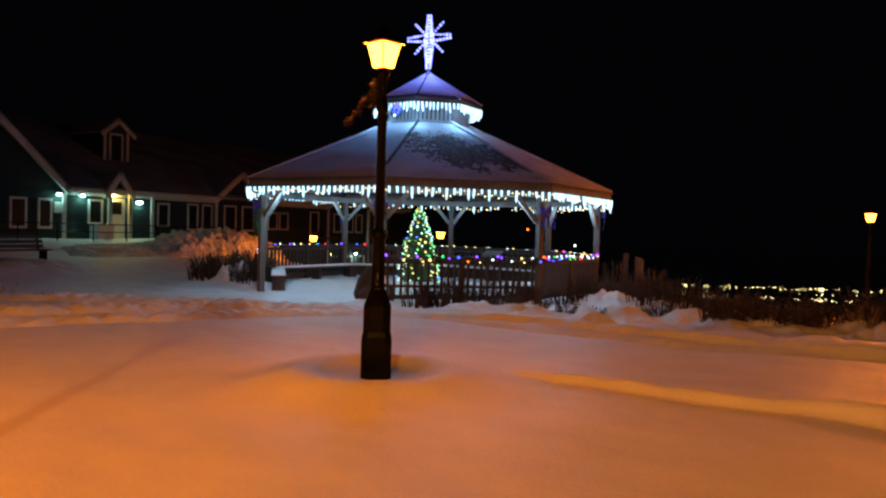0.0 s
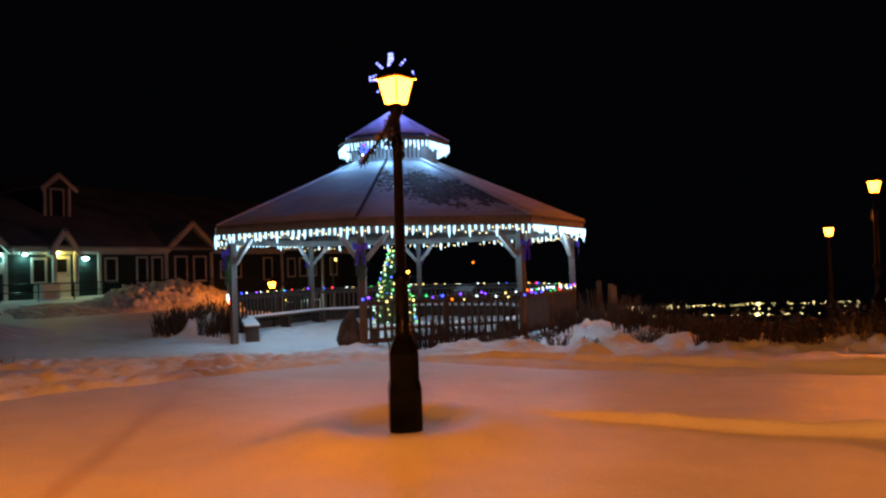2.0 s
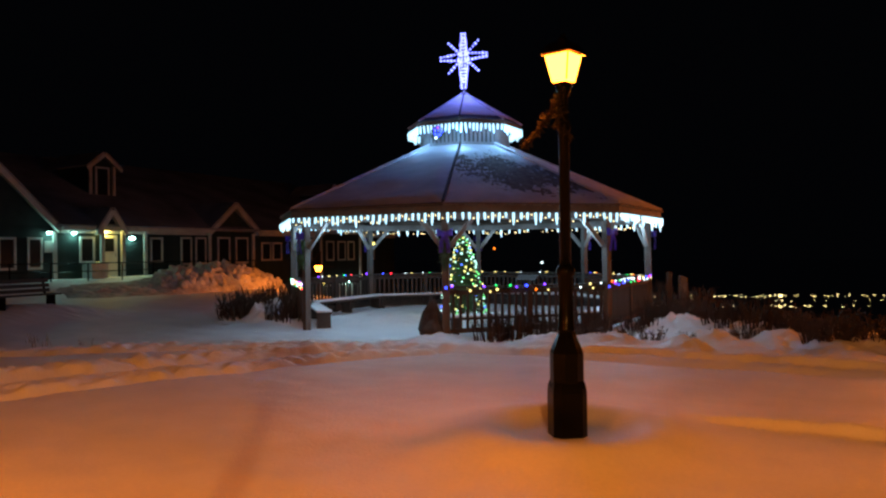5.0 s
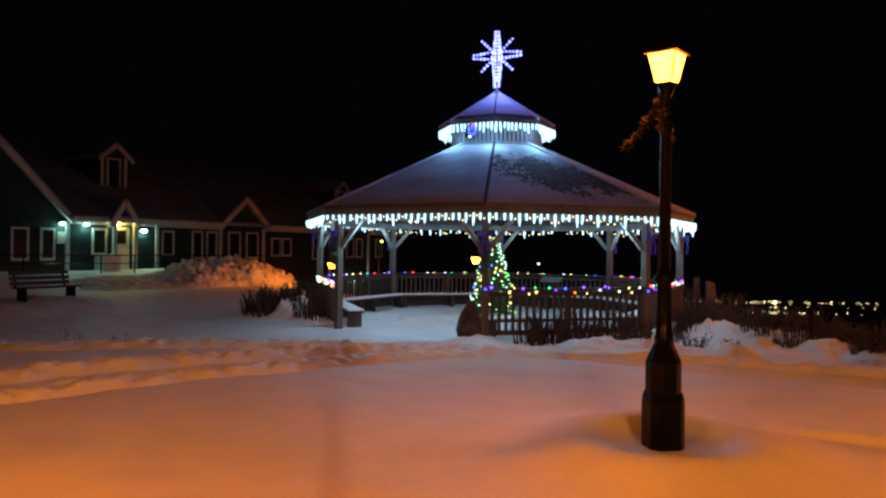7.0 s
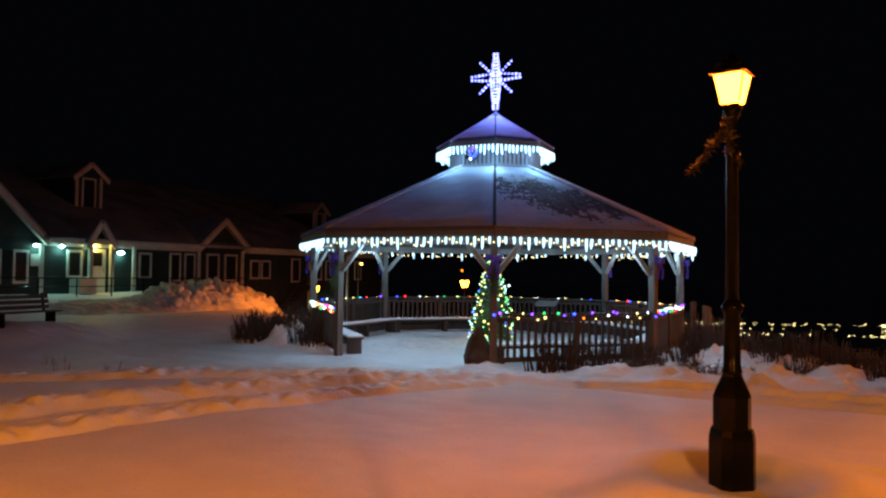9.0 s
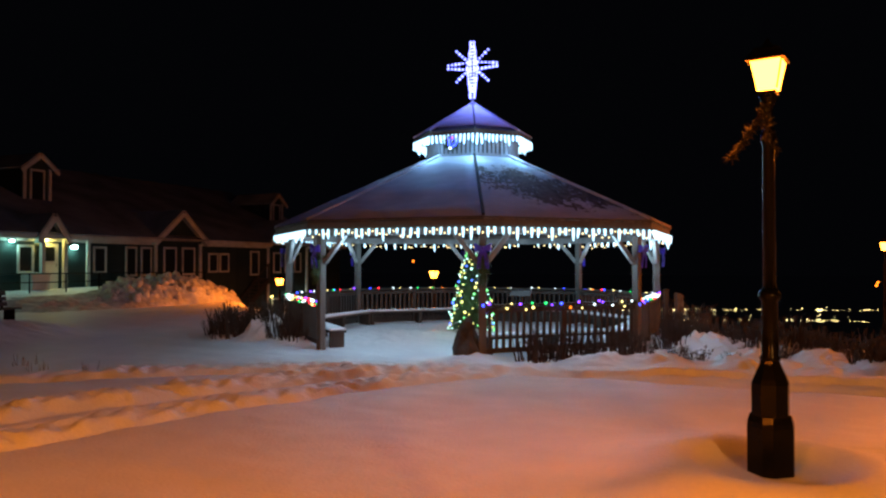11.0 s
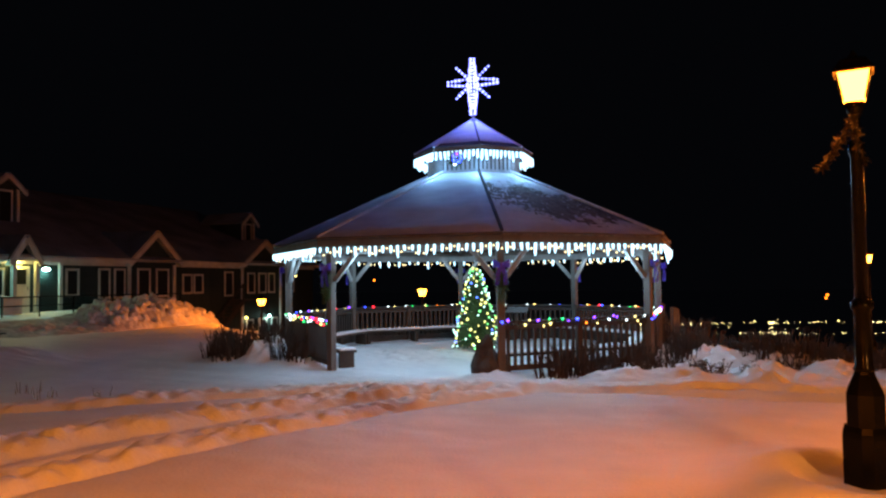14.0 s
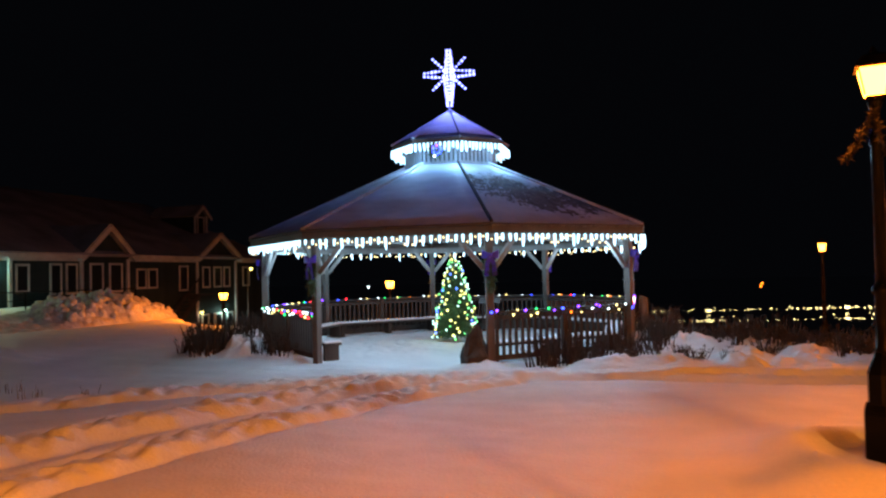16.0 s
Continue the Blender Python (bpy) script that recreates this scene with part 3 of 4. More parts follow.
# ---- the Christmas tree ----
tree = thing("christmas_tree", "small fir tree wound with white, yellow and green lights", "christmas tree", at=Matrix.Translation((0.12, -0.40, snow_top(0.12, -0.4) - 0.02)))
part("trunk", rod(bmesh.new(), (0, 0, 0), (0, 0, 1.9), 0.045, 0.01, 8), BARK, tree)
bm = bmesh.new()
r = random.Random(8)
for i in range(620):
    h = 0.14 + 1.86 * (1 - (1 - r.random()) ** 0.55) if i > 12 else 1.85
    reach = (0.53 * (1 - (h / 2.12) ** 1.5) + 0.04) * r.uniform(0.75, 1.08)
    a = r.uniform(0, 2 * math.pi)
    tip = Vector((math.cos(a) * reach, math.sin(a) * reach, h - 0.10 * reach))
    root = Vector((0, 0, h + 0.06))
    rod(bm, root, tip, 0.010, 0.003, 3)
    for _ in range(9):
        c = root.lerp(tip, r.uniform(0.35, 1.0))
        d = Vector((r.uniform(-1, 1), r.uniform(-1, 1), r.uniform(-0.7, 0.5))) * 0.085
        rod(bm, c, c + d, 0.011, 0.002, 3)
part("crown", bm, NEEDLE, tree)
TBULB = [mesh_of("bulb", ball(0.023), mat, True) for mat in TREE_GLOW]
for i in range(165):
    h = 0.12 + 1.85 * (i / 165) ** 1.2
    a = i * 2.39996 + r.uniform(-0.3, 0.3)
    reach = (0.555 * (1 - (h / 2.12) ** 1.5) + 0.04) * r.uniform(0.82, 1.06)
    place("bulb", r.choices(TBULB, (6, 6, 5, 1))[0], tree, Matrix.Translation((math.cos(a) * reach, math.sin(a) * reach, h)) @ Matrix.Scale(r.uniform(0.75, 1.35), 4))
lamp("tree_light", (0.12, -1.15, 0.9), 5.0, (0.75, 1.0, 0.75), 0.3)

# ---- street lamps ----


def hood(q):
    """A hollow pyramid cap, open below, with a small finial."""
    bm = turned(bmesh.new(), [(0.205, 3.290), (0.205, 3.305), (0.13, 3.39), (0.05, 3.42), (0.03, 3.45), (0.012, 3.48)], 4, q)
    bmesh.ops.delete(bm, geom=[f for f in bm.faces if f.calc_center_median().z < 3.2905], context="FACES")
    return bm


def street_lamp(x, y, base, label, watts, bulb=3.342, size=0.045):
    ob = thing("street_lamp", label, "street lamp", "street lamps", Matrix.Translation((x, y, base)) @ Matrix.Rotation(radians(37), 4, "Z"))
    q = math.pi / 4
    bm = bmesh.new()
    rings = []
    for half, z in ((0.150, -0.9), (0.150, 0.36), (0.146, 0.40), (0.134, 0.45)):
        c = half * 0.62
        rings.append([bm.verts.new((x0, y0, z)) for x0, y0 in ((half, -c), (half, c), (c, half), (-c, half), (-half, c), (-half, -c), (-c, -half), (c, -half))])
    for lo, hi in zip(rings, rings[1:]):
        for i in range(8):
            bm.faces.new((lo[i], lo[(i + 1) % 8], hi[(i + 1) % 8], hi[i]))
    bm.faces.new(list(reversed(rings[0]))), bm.faces.new(rings[-1])
    part("base", bm, IRON, ob)
    part("pedestal", turned(bmesh.new(), [(0.146, 0.44), (0.146, 0.70), (0.132, 0.74), (0.115, 0.78), (0.080, 0.86), (0.072, 0.90)], 8, math.pi / 8), IRON, ob)
    part("lower_shaft", turned(bmesh.new(), [(0.075, 0.88), (0.082, 0.90), (0.068, 0.93), (0.062, 1.36), (0.082, 1.38), (0.086, 1.42), (0.060, 1.46)], 16), IRON, ob, smooth=True)
    part("shaft", turned(bmesh.new(), [(0.052, 1.44), (0.046, 2.62), (0.060, 2.64), (0.060, 2.70), (0.040, 2.74), (0.034, 2.92), (0.050, 2.95), (0.070, 3.00), (0.070, 3.03)], 16), IRON, ob, smooth=True)
    q -= radians(48)
    lantern = part("lantern", turned(bmesh.new(), [(0.085, 3.02), (0.100, 3.035), (0.095, 3.05)], 4, q), IRON, ob)
    for i in range(4):
        a0, a1 = q + i * math.pi / 2, q + (i + 1) * math.pi / 2
        lo, hi = 0.108, 0.168
        p = [Vector((lo * math.cos(a0), lo * math.sin(a0), 3.06)), Vector((lo * math.cos(a1), lo * math.sin(a1), 3.06)),
             Vector((hi * math.cos(a1), hi * math.sin(a1), 3.285)), Vector((hi * math.cos(a0), hi * math.sin(a0), 3.285))]
        pane = slab([c * 0.985 + Vector((0, 0, 0.015 * c.z)) for c in p], 0.004, LANTERN_GLOW, "pane", lantern)
        pane.visible_shadow = False
        part("lantern_bar", rod(bmesh.new(), p[0], p[3], 0.008, sides=4), IRON, lantern)
    part("lantern_cap", hood(q), IRON, lantern)
    lamp("sodium_lamp", (x, y, base + bulb), watts, SODIUM, size)
    return ob


street_lamp(LAMP[0], LAMP[1], 0.08, "black cast-iron street lamp with a glowing sodium lantern", 200)
street_lamp(4.3, -19.4, snow_top(4.3, -19.4), "black street lamp with a lit sodium lantern in open snow", 2250)
street_lamp(9.9, -19.6, snow_top(9.9, -19.6), "black street lamp with a lit sodium lantern in open snow", 190)
street_lamp(-4.23, 7.47, 1.31 - 3.19, "sodium street lamp down the slope behind the gazebo", 400, 3.290, 0.012)
street_lamp(-11.37, 8.25, 0.96 - 3.19, "sodium street lamp beside the snow bank", 480, 3.290, 0.012)
street_lamp(9.88, 8.04, 2.22 - 3.19, "sodium street lamp beyond the dry shrubs", 600, 3.24)
street_lamp(10.8, 2.3, 3.02 - 3.19, "sodium street lamp among the snow mounds", 620, 3.24)
bm = bmesh.new()
r = random.Random(9)
for i in range(420):
    f = r.random()
    arm = r.choice((0, 0, 0, 1, 2))
    way = ((-0.26, -0.13, -0.44), (0.10, 0.05, -0.40), (0.02, -0.10, -0.30))[arm]
    c = Vector((-0.03 + way[0] * f ** 1.3, -0.05 + way[1] * f ** 1.3, way[2] * f))
    d = Vector((r.uniform(-1, 1), r.uniform(-1, 1), r.uniform(-1.2, 0.6))).normalized() * r.uniform(0.03, 0.075)
    rod(bm, c, c + d, 0.010, 0.002, 3)
tagged(part("dried_swag", bm, SWAG, None, m=Matrix.Translation((LAMP[0], LAMP[1], 3.02))), "dried brown garland tied below the lantern of the street lamp", "swag")

# tall unseen lamp, added to rake light over the ridges; shielded from the building
tall = thing("unseen_raking_lamp", "tall unseen lamp with a shielded round head, added to light the snow ridges", "street lamp", at=Matrix.Translation((15.5, -27.5, snow_top(15.5, -27.5))))
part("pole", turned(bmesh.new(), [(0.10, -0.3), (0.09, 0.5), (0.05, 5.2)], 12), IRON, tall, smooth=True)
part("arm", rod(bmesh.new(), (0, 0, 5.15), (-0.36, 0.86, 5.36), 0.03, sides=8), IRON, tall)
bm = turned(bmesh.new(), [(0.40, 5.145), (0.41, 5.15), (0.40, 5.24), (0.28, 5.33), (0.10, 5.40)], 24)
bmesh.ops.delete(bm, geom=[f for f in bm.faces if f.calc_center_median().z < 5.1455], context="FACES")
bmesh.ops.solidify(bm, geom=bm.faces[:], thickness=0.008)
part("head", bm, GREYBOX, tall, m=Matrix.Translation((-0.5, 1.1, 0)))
lamp("unseen_raking_light", (15.0, -26.4, snow_top(15.5, -27.5) + 5.205), 4600, (1.0, 0.37, 0.08), 0.04)

# ---- town lights across the valley ----
bm = bmesh.new()
r = random.Random(21)
for row, (el0, el1, count) in enumerate(((-0.064, -0.055, 340), (-0.077, -0.068, 240), (-0.070, -0.062, 40))):
    for i in range(count):
        az = r.uniform(-0.27, 0.42)
        az += 0.03 * math.sin(az * 40)
        el = el0 + (el1 - el0) * (az + 0.17) / 0.37 + r.gauss(0, 0.0009)
        dist = 600.0
        p = Vector((math.sin(az) * dist + 7, math.cos(az) * dist - 16, 1.7 + el * dist))
        bmesh.ops.create_icosphere(bm, subdivisions=1, radius=r.choice((0.18, 0.22, 0.28, 0.38)), matrix=Matrix.Translation(p))
tagged(new("town_lights", mesh_of("town_lights", bm, CITY_GLOW)), "distant warm town lights along the far shore", "town lights", kind="stuff")
for az, el, mat in ((-0.437, 0.001, BULBS[6]), (-0.373, -0.019, BULBS[0]), (0.139, -0.024, BULBS[6]), (0.1375, -0.0275, BULBS[6])):
    p = Vector((math.sin(az) * 300 + 7, math.cos(az) * 300 - 16, 1.7 + el * 300))
    tagged(place("distant_light", mesh_of("distant_light", ball(0.5), mat), None, Matrix.Translation(p)), "small distant lamp on the far hillside", "lamp", kind="stuff")

# ---- the building ----
FX = -18.75
house = thing("long_building", "long dark clapboard building with white trim, gables and dormers", "building", at=Matrix.Translation((FX, 0, 0)))


def trim_bar(name, y0, z0, y1, z1, wide=0.14, deep=0.06, out=0.03, parent=None, material=TRIM, label=""):
    return part(name, bar(bmesh.new(), (out, y0, z0), (out, y1, z1), wide, deep, up=(1, 0, 0)), material, parent or house, label)


def wall(y0, y1, z0, z1, x=0.0, boards=True):
    w = part("wall", boxed((0.25, y1 - y0, z1 - z0), Matrix.Translation((x - 0.145, (y0 + y1) / 2, (z0 + z1) / 2))), SIDING, house)
    if boards:
        n = int((z1 - z0) / 0.125)
        board = bmesh.new()
        box(board, (0.022, y1 - y0, 0.13), Matrix.Rotation(radians(-7), 4, "Y"))
        me = mesh_of("clapboard", board, SIDING)
        for i in range(n):
            place("clapboard", me, w, Matrix.Translation((x - 0.008, (y0 + y1) / 2, z0 + (i + 0.5) * 0.125)))


def window(y0, y1, z0, z1, x=0.0):
    w = part("window", boxed((0.03, y1 - y0, z1 - z0), Matrix.Translation((x + 0.022, (y0 + y1) / 2, (z0 + z1) / 2))), GLASS, house)
    t = 0.09
    for a, b, c, d in ((y0 - t, y0, z0 - t, z1 + t), (y1, y1 + t, z0 - t, z1 + t), (y0, y1, z1, z1 + t), (y0 - t * 0.2, y1 + t * 0.2, z0 - t, z0)):
        part("window_frame", boxed((0.06, b - a, d - c), Matrix.Translation((x + 0.035, (a + b) / 2, (c + d) / 2)), 0.006), TRIM, w)


# walls, bay by bay
wall(-7.0, 1.25, 0.5, 2.86)
wall(1.25, 5.4, 0.5, 2.80)
wall(5.4, 9.1, 0.3, 2.80)
wall(9.1, 12.05, -0.5, 2.80)
wall(12.05, 17.6, -2.4, 2.80)
wall(17.6, 21.5, -2.4, 2.80)
wall(21.5, 25.5, -2.4, 2.70)


def gable(y0, y1, zlow, zpeak, deep, x=0.0, over=0.35):
    """A gable end with its little roof running back."""
    mid = (y0 + y1) / 2
    bm = bmesh.new()
    f = [bm.verts.new((x, y, z)) for y, z in ((y0, zlow), (y1, zlow), (mid, zpeak))]
    b = [bm.verts.new((x - 0.25, y, z)) for y, z in ((y0, zlow), (y1, zlow), (mid, zpeak))]
    bm.faces.new(f), bm.faces.new(list(reversed(b)))
    for i in range(3):
        j = (i + 1) % 3
        bm.faces.new((f[j], f[i], b[i], b[j]))
    part("gable_wall", bm, SIDING, house)
    slope = (zpeak - zlow) / (mid - y0)
    for s, ye in ((-1, y0), (1, y1)):
        ze = zlow - over * slope * 0.8
        ye2 = ye + s * over * 0.8
        slab_pts = [(x + 0.3, mid, zpeak + 0.12), (x + 0.3, ye2, ze + 0.12), (x - deep, ye2, ze + 0.12), (x - deep, mid, zpeak + 0.12)]
        if s > 0:
            slab_pts.reverse()
        slab(slab_pts, 0.10, ROOFDARK, "gable_roof", house)
        part("rake_board", bar(bmesh.new(), (x + 0.29, mid, zpeak), (x + 0.29, ye2, ze), 0.05, 0.20, up=(0, -s * slope, 1)), TRIM, house)
        part("rake_soffit", bar(bmesh.new(), (x + 0.14, mid, zpeak - 0.03), (x + 0.14, ye2, ze - 0.03), 0.27, 0.03, up=(0, -s * slope, 1)), TRIM, house)


gable(-7.0, 1.05, 2.86, 6.7, 9.0)
gable(2.93, 3.95, 2.72, 3.45, 2.0, 0.25, 0.2)
gable(9.1, 12.05, 2.80, 4.0, 6.0, 0.06)
gable(17.6, 21.5, 2.80, 4.0, 6.0, 0.06)

# main roof
slab([(0.4, 1.1, 2.86), (0.4, 25.8, 2.80), (-9.3, 25.8, 6.75), (-9.3, 1.1, 6.75)], 0.14, ROOFDARK, "main_roof", house)
slab([(-9.3, 25.8, 6.75), (-19, 25.8, 2.8), (-19, 1.1, 2.8), (-9.3, 1.1, 6.75)], 0.14, ROOFDARK, "main_roof", house)
for y0, y1 in ((1.3, 9.0), (12.2, 17.5), (21.6, 25.6)):
    trim_bar("eave_board", y0, 2.72, y1, 2.70, 0.16, 0.05, 0.42)
    trim_bar("frieze_board", y0, 2.60, y1, 2.58, 0.14, 0.04, 0.03)
for y, lo in ((1.2, 0.6), (5.4, 0.5), (9.1, 0.4), (12.05, -0.4), (17.6, -2.2), (21.5, -2.2)):
    trim_bar("corner_board", y, lo, y, 2.62, 0.15, 0.09, 0.05)
for y0, y1, z0, z1 in ((0.2, 0.62, 1.2, 2.25), (-0.9, -0.4, 1.2, 2.25), (2.35, 2.85, 1.4, 2.3), (5.75, 6.25, 1.35, 2.3), (7.45, 7.92, 1.2, 2.33), (8.32, 8.80, 1.2, 2.33), (9.7, 10.35, 1.2, 2.35), (10.9, 11.6, 1.2, 2.35),
                       (12.75, 13.3, 1.3, 2.1), (13.6, 14.15, 1.3, 2.1), (16.1, 16.7, 1.1, 2.25), (18.2, 18.75, 1.2, 2.2), (19.3, 19.9, 1.2, 2.2), (20.3, 20.8, 1.2, 2.2), (22.4, 23.0, 1.2, 2.2),
                       (18.1, 18.6, -1.6, -0.4), (20.6, 21.1, -1.6, -0.4)):
    window(y0, y1, z0, z1)


def dormer(y, x, z0, z1, peak, half):
    """A narrow roof dormer with one window."""
    part("dormer_wall", boxed((2.4, half * 2, z1 - z0), Matrix.Translation((x - 1.2, y, (z0 + z1) / 2))), SIDING, house)
    window(y - half * 0.45, y + half * 0.45, z0 + 0.35, z1 - 0.15, x)
    for s in (-1, 1):
        part("corner_board", boxed((0.08, 0.14, z1 - z0), Matrix.Translation((x + 0.03, y + s * half, (z0 + z1) / 2))), TRIM, house)
        pts = [(x + 0.25, y, peak), (x + 0.25, y + s * (half + 0.3), z1 - 0.12), (x - 3, y + s * (half + 0.3), z1 - 0.12), (x - 3, y, peak)]
        if s > 0:
            pts.reverse()
        slab(pts, 0.08, ROOFDARK, "dormer_roof", house)
        part("rake_board", bar(bmesh.new(), (x + 0.25, y, peak - 0.1), (x + 0.25, y + s * (half + 0.3), z1 - 0.22), 0.04, 0.16, up=(0, 0, 1)), TRIM, house)
    bm = bmesh.new()
    v = [bm.verts.new(c) for c in ((x - 0.01, y - half, z1), (x - 0.01, y + half, z1), (x - 0.01, y, peak - 0.08))]
    w = [bm.verts.new(c.co - Vector((0.2, 0, 0))) for c in v]
    bm.faces.new(v), bm.faces.new(list(reversed(w)))
    part("dormer_gable", bm, SIDING, house)


dormer(5.93, -3.6, 4.0, 5.83, 6.43, 0.62)
dormer(23.2, -3.4, 4.0, 5.55, 6.15, 0.62)

# porch door and lower door
door = part("door", boxed((0.06, 0.80, 1.75), Matrix.Translation((0.05, 3.58, 1.58)), 0.008), DOORPAINT, house, "cream entrance door")
part("door_pane", boxed((0.02, 0.44, 0.55), Matrix.Translation((0.085, 3.58, 2.05))), GLASS, door)
part("door_handle", rod(bmesh.new(), (0.12, 3.85, 1.55), (0.12, 3.85, 1.70), 0.012), IRON, door)
for y in (3.08, 4.06):
    part("porch_post", boxed((0.14, 0.16, 2.1), Matrix.Translation((0.32, y, 1.65)), 0.01), TRIM, house)
low_door = part("door", boxed((0.06, 0.85, 1.8), Matrix.Translation((0.05, 19.6, -1.2)), 0.008), DOORPAINT, house)
part("door_pane", boxed((0.02, 0.5, 0.9), Matrix.Translation((0.085, 19.6, -0.85))), GLASS, low_door)
part("notice_board", boxed((0.03, 0.34, 0.45), Matrix.Translation((0.035, 0.95, 1.98)), 0.006), TRIM, house, "white notice board")


def wall_light(y, z, material, watts, colour, size=0.09):
    fixture = part("wall_light", boxed((0.10, 0.26, 0.07), Matrix.Translation((0.07, y, z + 0.05)), 0.012), GREYBOX, house)
    bm = bmesh.new()
    bmesh.ops.create_uvsphere(bm, u_segments=12, v_segments=8, radius=size, matrix=Matrix.Translation((0.10, y, z)) @ Matrix.Diagonal((0.8, 1.2, 0.55, 1)))
    part("lens", bm, material, fixture, smooth=True)
    lamp("wall_lamp", (FX + 0.16, y, z - 0.12), watts, colour, 0.08)


COOL = (0.40, 1.0, 0.82)
wall_light(0.95, 2.52, COOL_GLOW, 11, COOL)
wall_light(1.98, 2.52, COOL_GLOW, 18, COOL)
wall_light(4.68, 2.34, COOL_GLOW, 12, COOL, 0.13)
wall_light(3.40, 2.72, YELLOW_GLOW, 34, (1.0, 0.78, 0.18))
wall_light(20.2, -0.2, COOL_GLOW, 30, (0.6, 1.0, 0.85))
wall_light(17.9, -0.2, YELLOW_GLOW, 4, (1.0, 0.85, 0.5))

# the outside stair from the main floor to the lower ground
stair = part("stair", bar(bmesh.new(), (0.95, 12.9, -1.9), (0.95, 16.4, 0.75), 0.06, 0.26), BLACKWOOD, house, "dark timber outside stair")
part("stringer", bar(bmesh.new(), (0.12, 12.9, -1.9), (0.12, 16.4, 0.75), 0.06, 0.26), BLACKWOOD, stair)
for i in range(14):
    f = (i + 0.5) / 14
    part("tread", boxed((0.8, 0.27, 0.04), Matrix.Translation((0.53, 12.9 + 3.5 * f, -1.85 + 2.65 * f))), BLACKWOOD, stair)
part("stair_rail", bar(bmesh.new(), (0.95, 12.9, -1.0), (0.95, 16.4, 1.65), 0.05, 0.07), BLACKWOOD, stair)
for i in range(5):
    part("stair_post", boxed((0.07, 0.07, 1.0), Matrix.Translation((0.95, 12.95 + 0.86 * i, -1.42 + 0.65 * i))), BLACKWOOD, stair)
part("landing", boxed((1.0, 1.3, 0.10), Matrix.Translation((0.5, 17.0, 0.78))), BLACKWOOD, stair)

# the storage box by the porch, the dark handrail and the bench before the building
chest = thing("storage_chest", "white storage chest with a sloping lid beside the porch", "chest", at=Matrix.Translation((FX + 0.75, 2.45, terrain(FX + 0.75, 2.45))))
part("body", boxed((0.6, 0.75, 0.55), Matrix.Translation((0, 0, 0.27)), 0.015), TRIM, chest)
part("lid", boxed((0.64, 0.80, 0.06), Matrix.Translation((0, 0, 0.58)) @ Matrix.Rotation(radians(5), 4, "Y"), 0.012), TRIM, chest)

RX = -17.1
handrail = thing("handrail", "dark metal handrail along the ramp before the building", "railing", at=Matrix.Translation((RX, 0, 0)))
part("top_rail", rod(bmesh.new(), (0, -3, 1.36), (0, 10.5, 1.28), 0.022, sides=8), IRON, handrail)
part("mid_rail", rod(bmesh.new(), (0, -3, 1.04), (0, 10.5, 0.98), 0.018, sides=8), IRON, handrail)
for i in range(10):
    y = -3 + 1.5 * i
    part("rail_post", rod(bmesh.new(), (0, y, terrain(RX, y) - 0.1), (0, y, 1.36 - 0.006 * (y + 3)), 0.025, sides=8), IRON, handrail)

bench = thing("park_bench", "dark slatted park bench standing in the snow", "bench", at=Matrix.Translation((-10.3, -5.0, snow_top(-10.3, -5.0) - 0.20)) @ Matrix.Rotation(radians(95), 4, "Z"))
for i in range(4):
    part("seat_slat", boxed((1.7, 0.09, 0.035), Matrix.Translation((0, -0.17 + 0.115 * i, 0.42)), 0.006), BLACKWOOD, bench)
for i in range(3):
    part("back_slat", boxed((1.7, 0.03, 0.10), Matrix.Translation((0, 0.26 + 0.03 * i, 0.52 + 0.13 * i)) @ Matrix.Rotation(radians(-12), 4, "X"), 0.006), BLACKWOOD, bench)
for x in (-0.7, 0.7):
    part("bench_leg", boxed((0.04, 0.34, 0.42), Matrix.Translation((x, 0.02, 0.2)), 0.01), IRON, bench)
    part("back_support", boxed((0.05, 0.05, 0.5), Matrix.Translation((x, 0.30, 0.62)) @ Matrix.Rotation(radians(-12), 4, "X")), IRON, bench)

# ---- the ploughed snow bank ----
bm = bmesh.new()
bmesh.ops.create_grid(bm, x_segments=230, y_segments=90, size=1)
for v in bm.verts:
    u, w = v.co.x, v.co.y
    x, y = -15.3 + 1.25 * w, 4.6 + 5.6 * u
    env = max(0.0, 1 - abs(w) ** 2.2) * (max(0.0, 1 - abs(u) ** 5)) ** 0.8
    env *= 0.20 + 0.72 * step(-0.40, 0.12, u)
    env *= 1 - 0.35 * step(0.45, 1.0, u)
    p = Vector((x, y, 0))
    z = 0.76 * min(env * 1.25, 1.0) * (1 + 0.30 * noise.noise(p * 0.9))
    q = Vector((x, y, z))
    cells = noise.voronoi(q * 2.6)[0]
    fine = noise.voronoi(q * 6.0)[0]
    bulge = (0.42 - 0.55 * cells[0] + 0.16 - 0.28 * fine[0]) * min(1.0, env * 2.5)
    push = Vector((1.2 * w, 0.15 * u, 0.75)).normalized() * bulge * 0.5
    v.co = (x + push.x, y + push.y + 0.1 * noise.noise(q * 4), terrain(x, y) + z + push.z - 0.06)
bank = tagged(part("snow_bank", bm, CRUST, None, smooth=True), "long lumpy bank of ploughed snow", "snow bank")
CLODS = []
for i in range(5):
    bm = ball(0.17, 2)
    for v in bm.verts:
        v.co = Vector((v.co.x * 1.2, v.co.y, v.co.z * 0.8)) * (1 + 0.5 * noise.noise(v.co * 7 + Vector((i * 5.0, 0, 0))))
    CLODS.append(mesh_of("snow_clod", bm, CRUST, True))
r = random.Random(31)
skin = [v.co.copy() for v in bank.data.vertices if v.co.z > terrain(v.co.x, v.co.y) + 0.3]
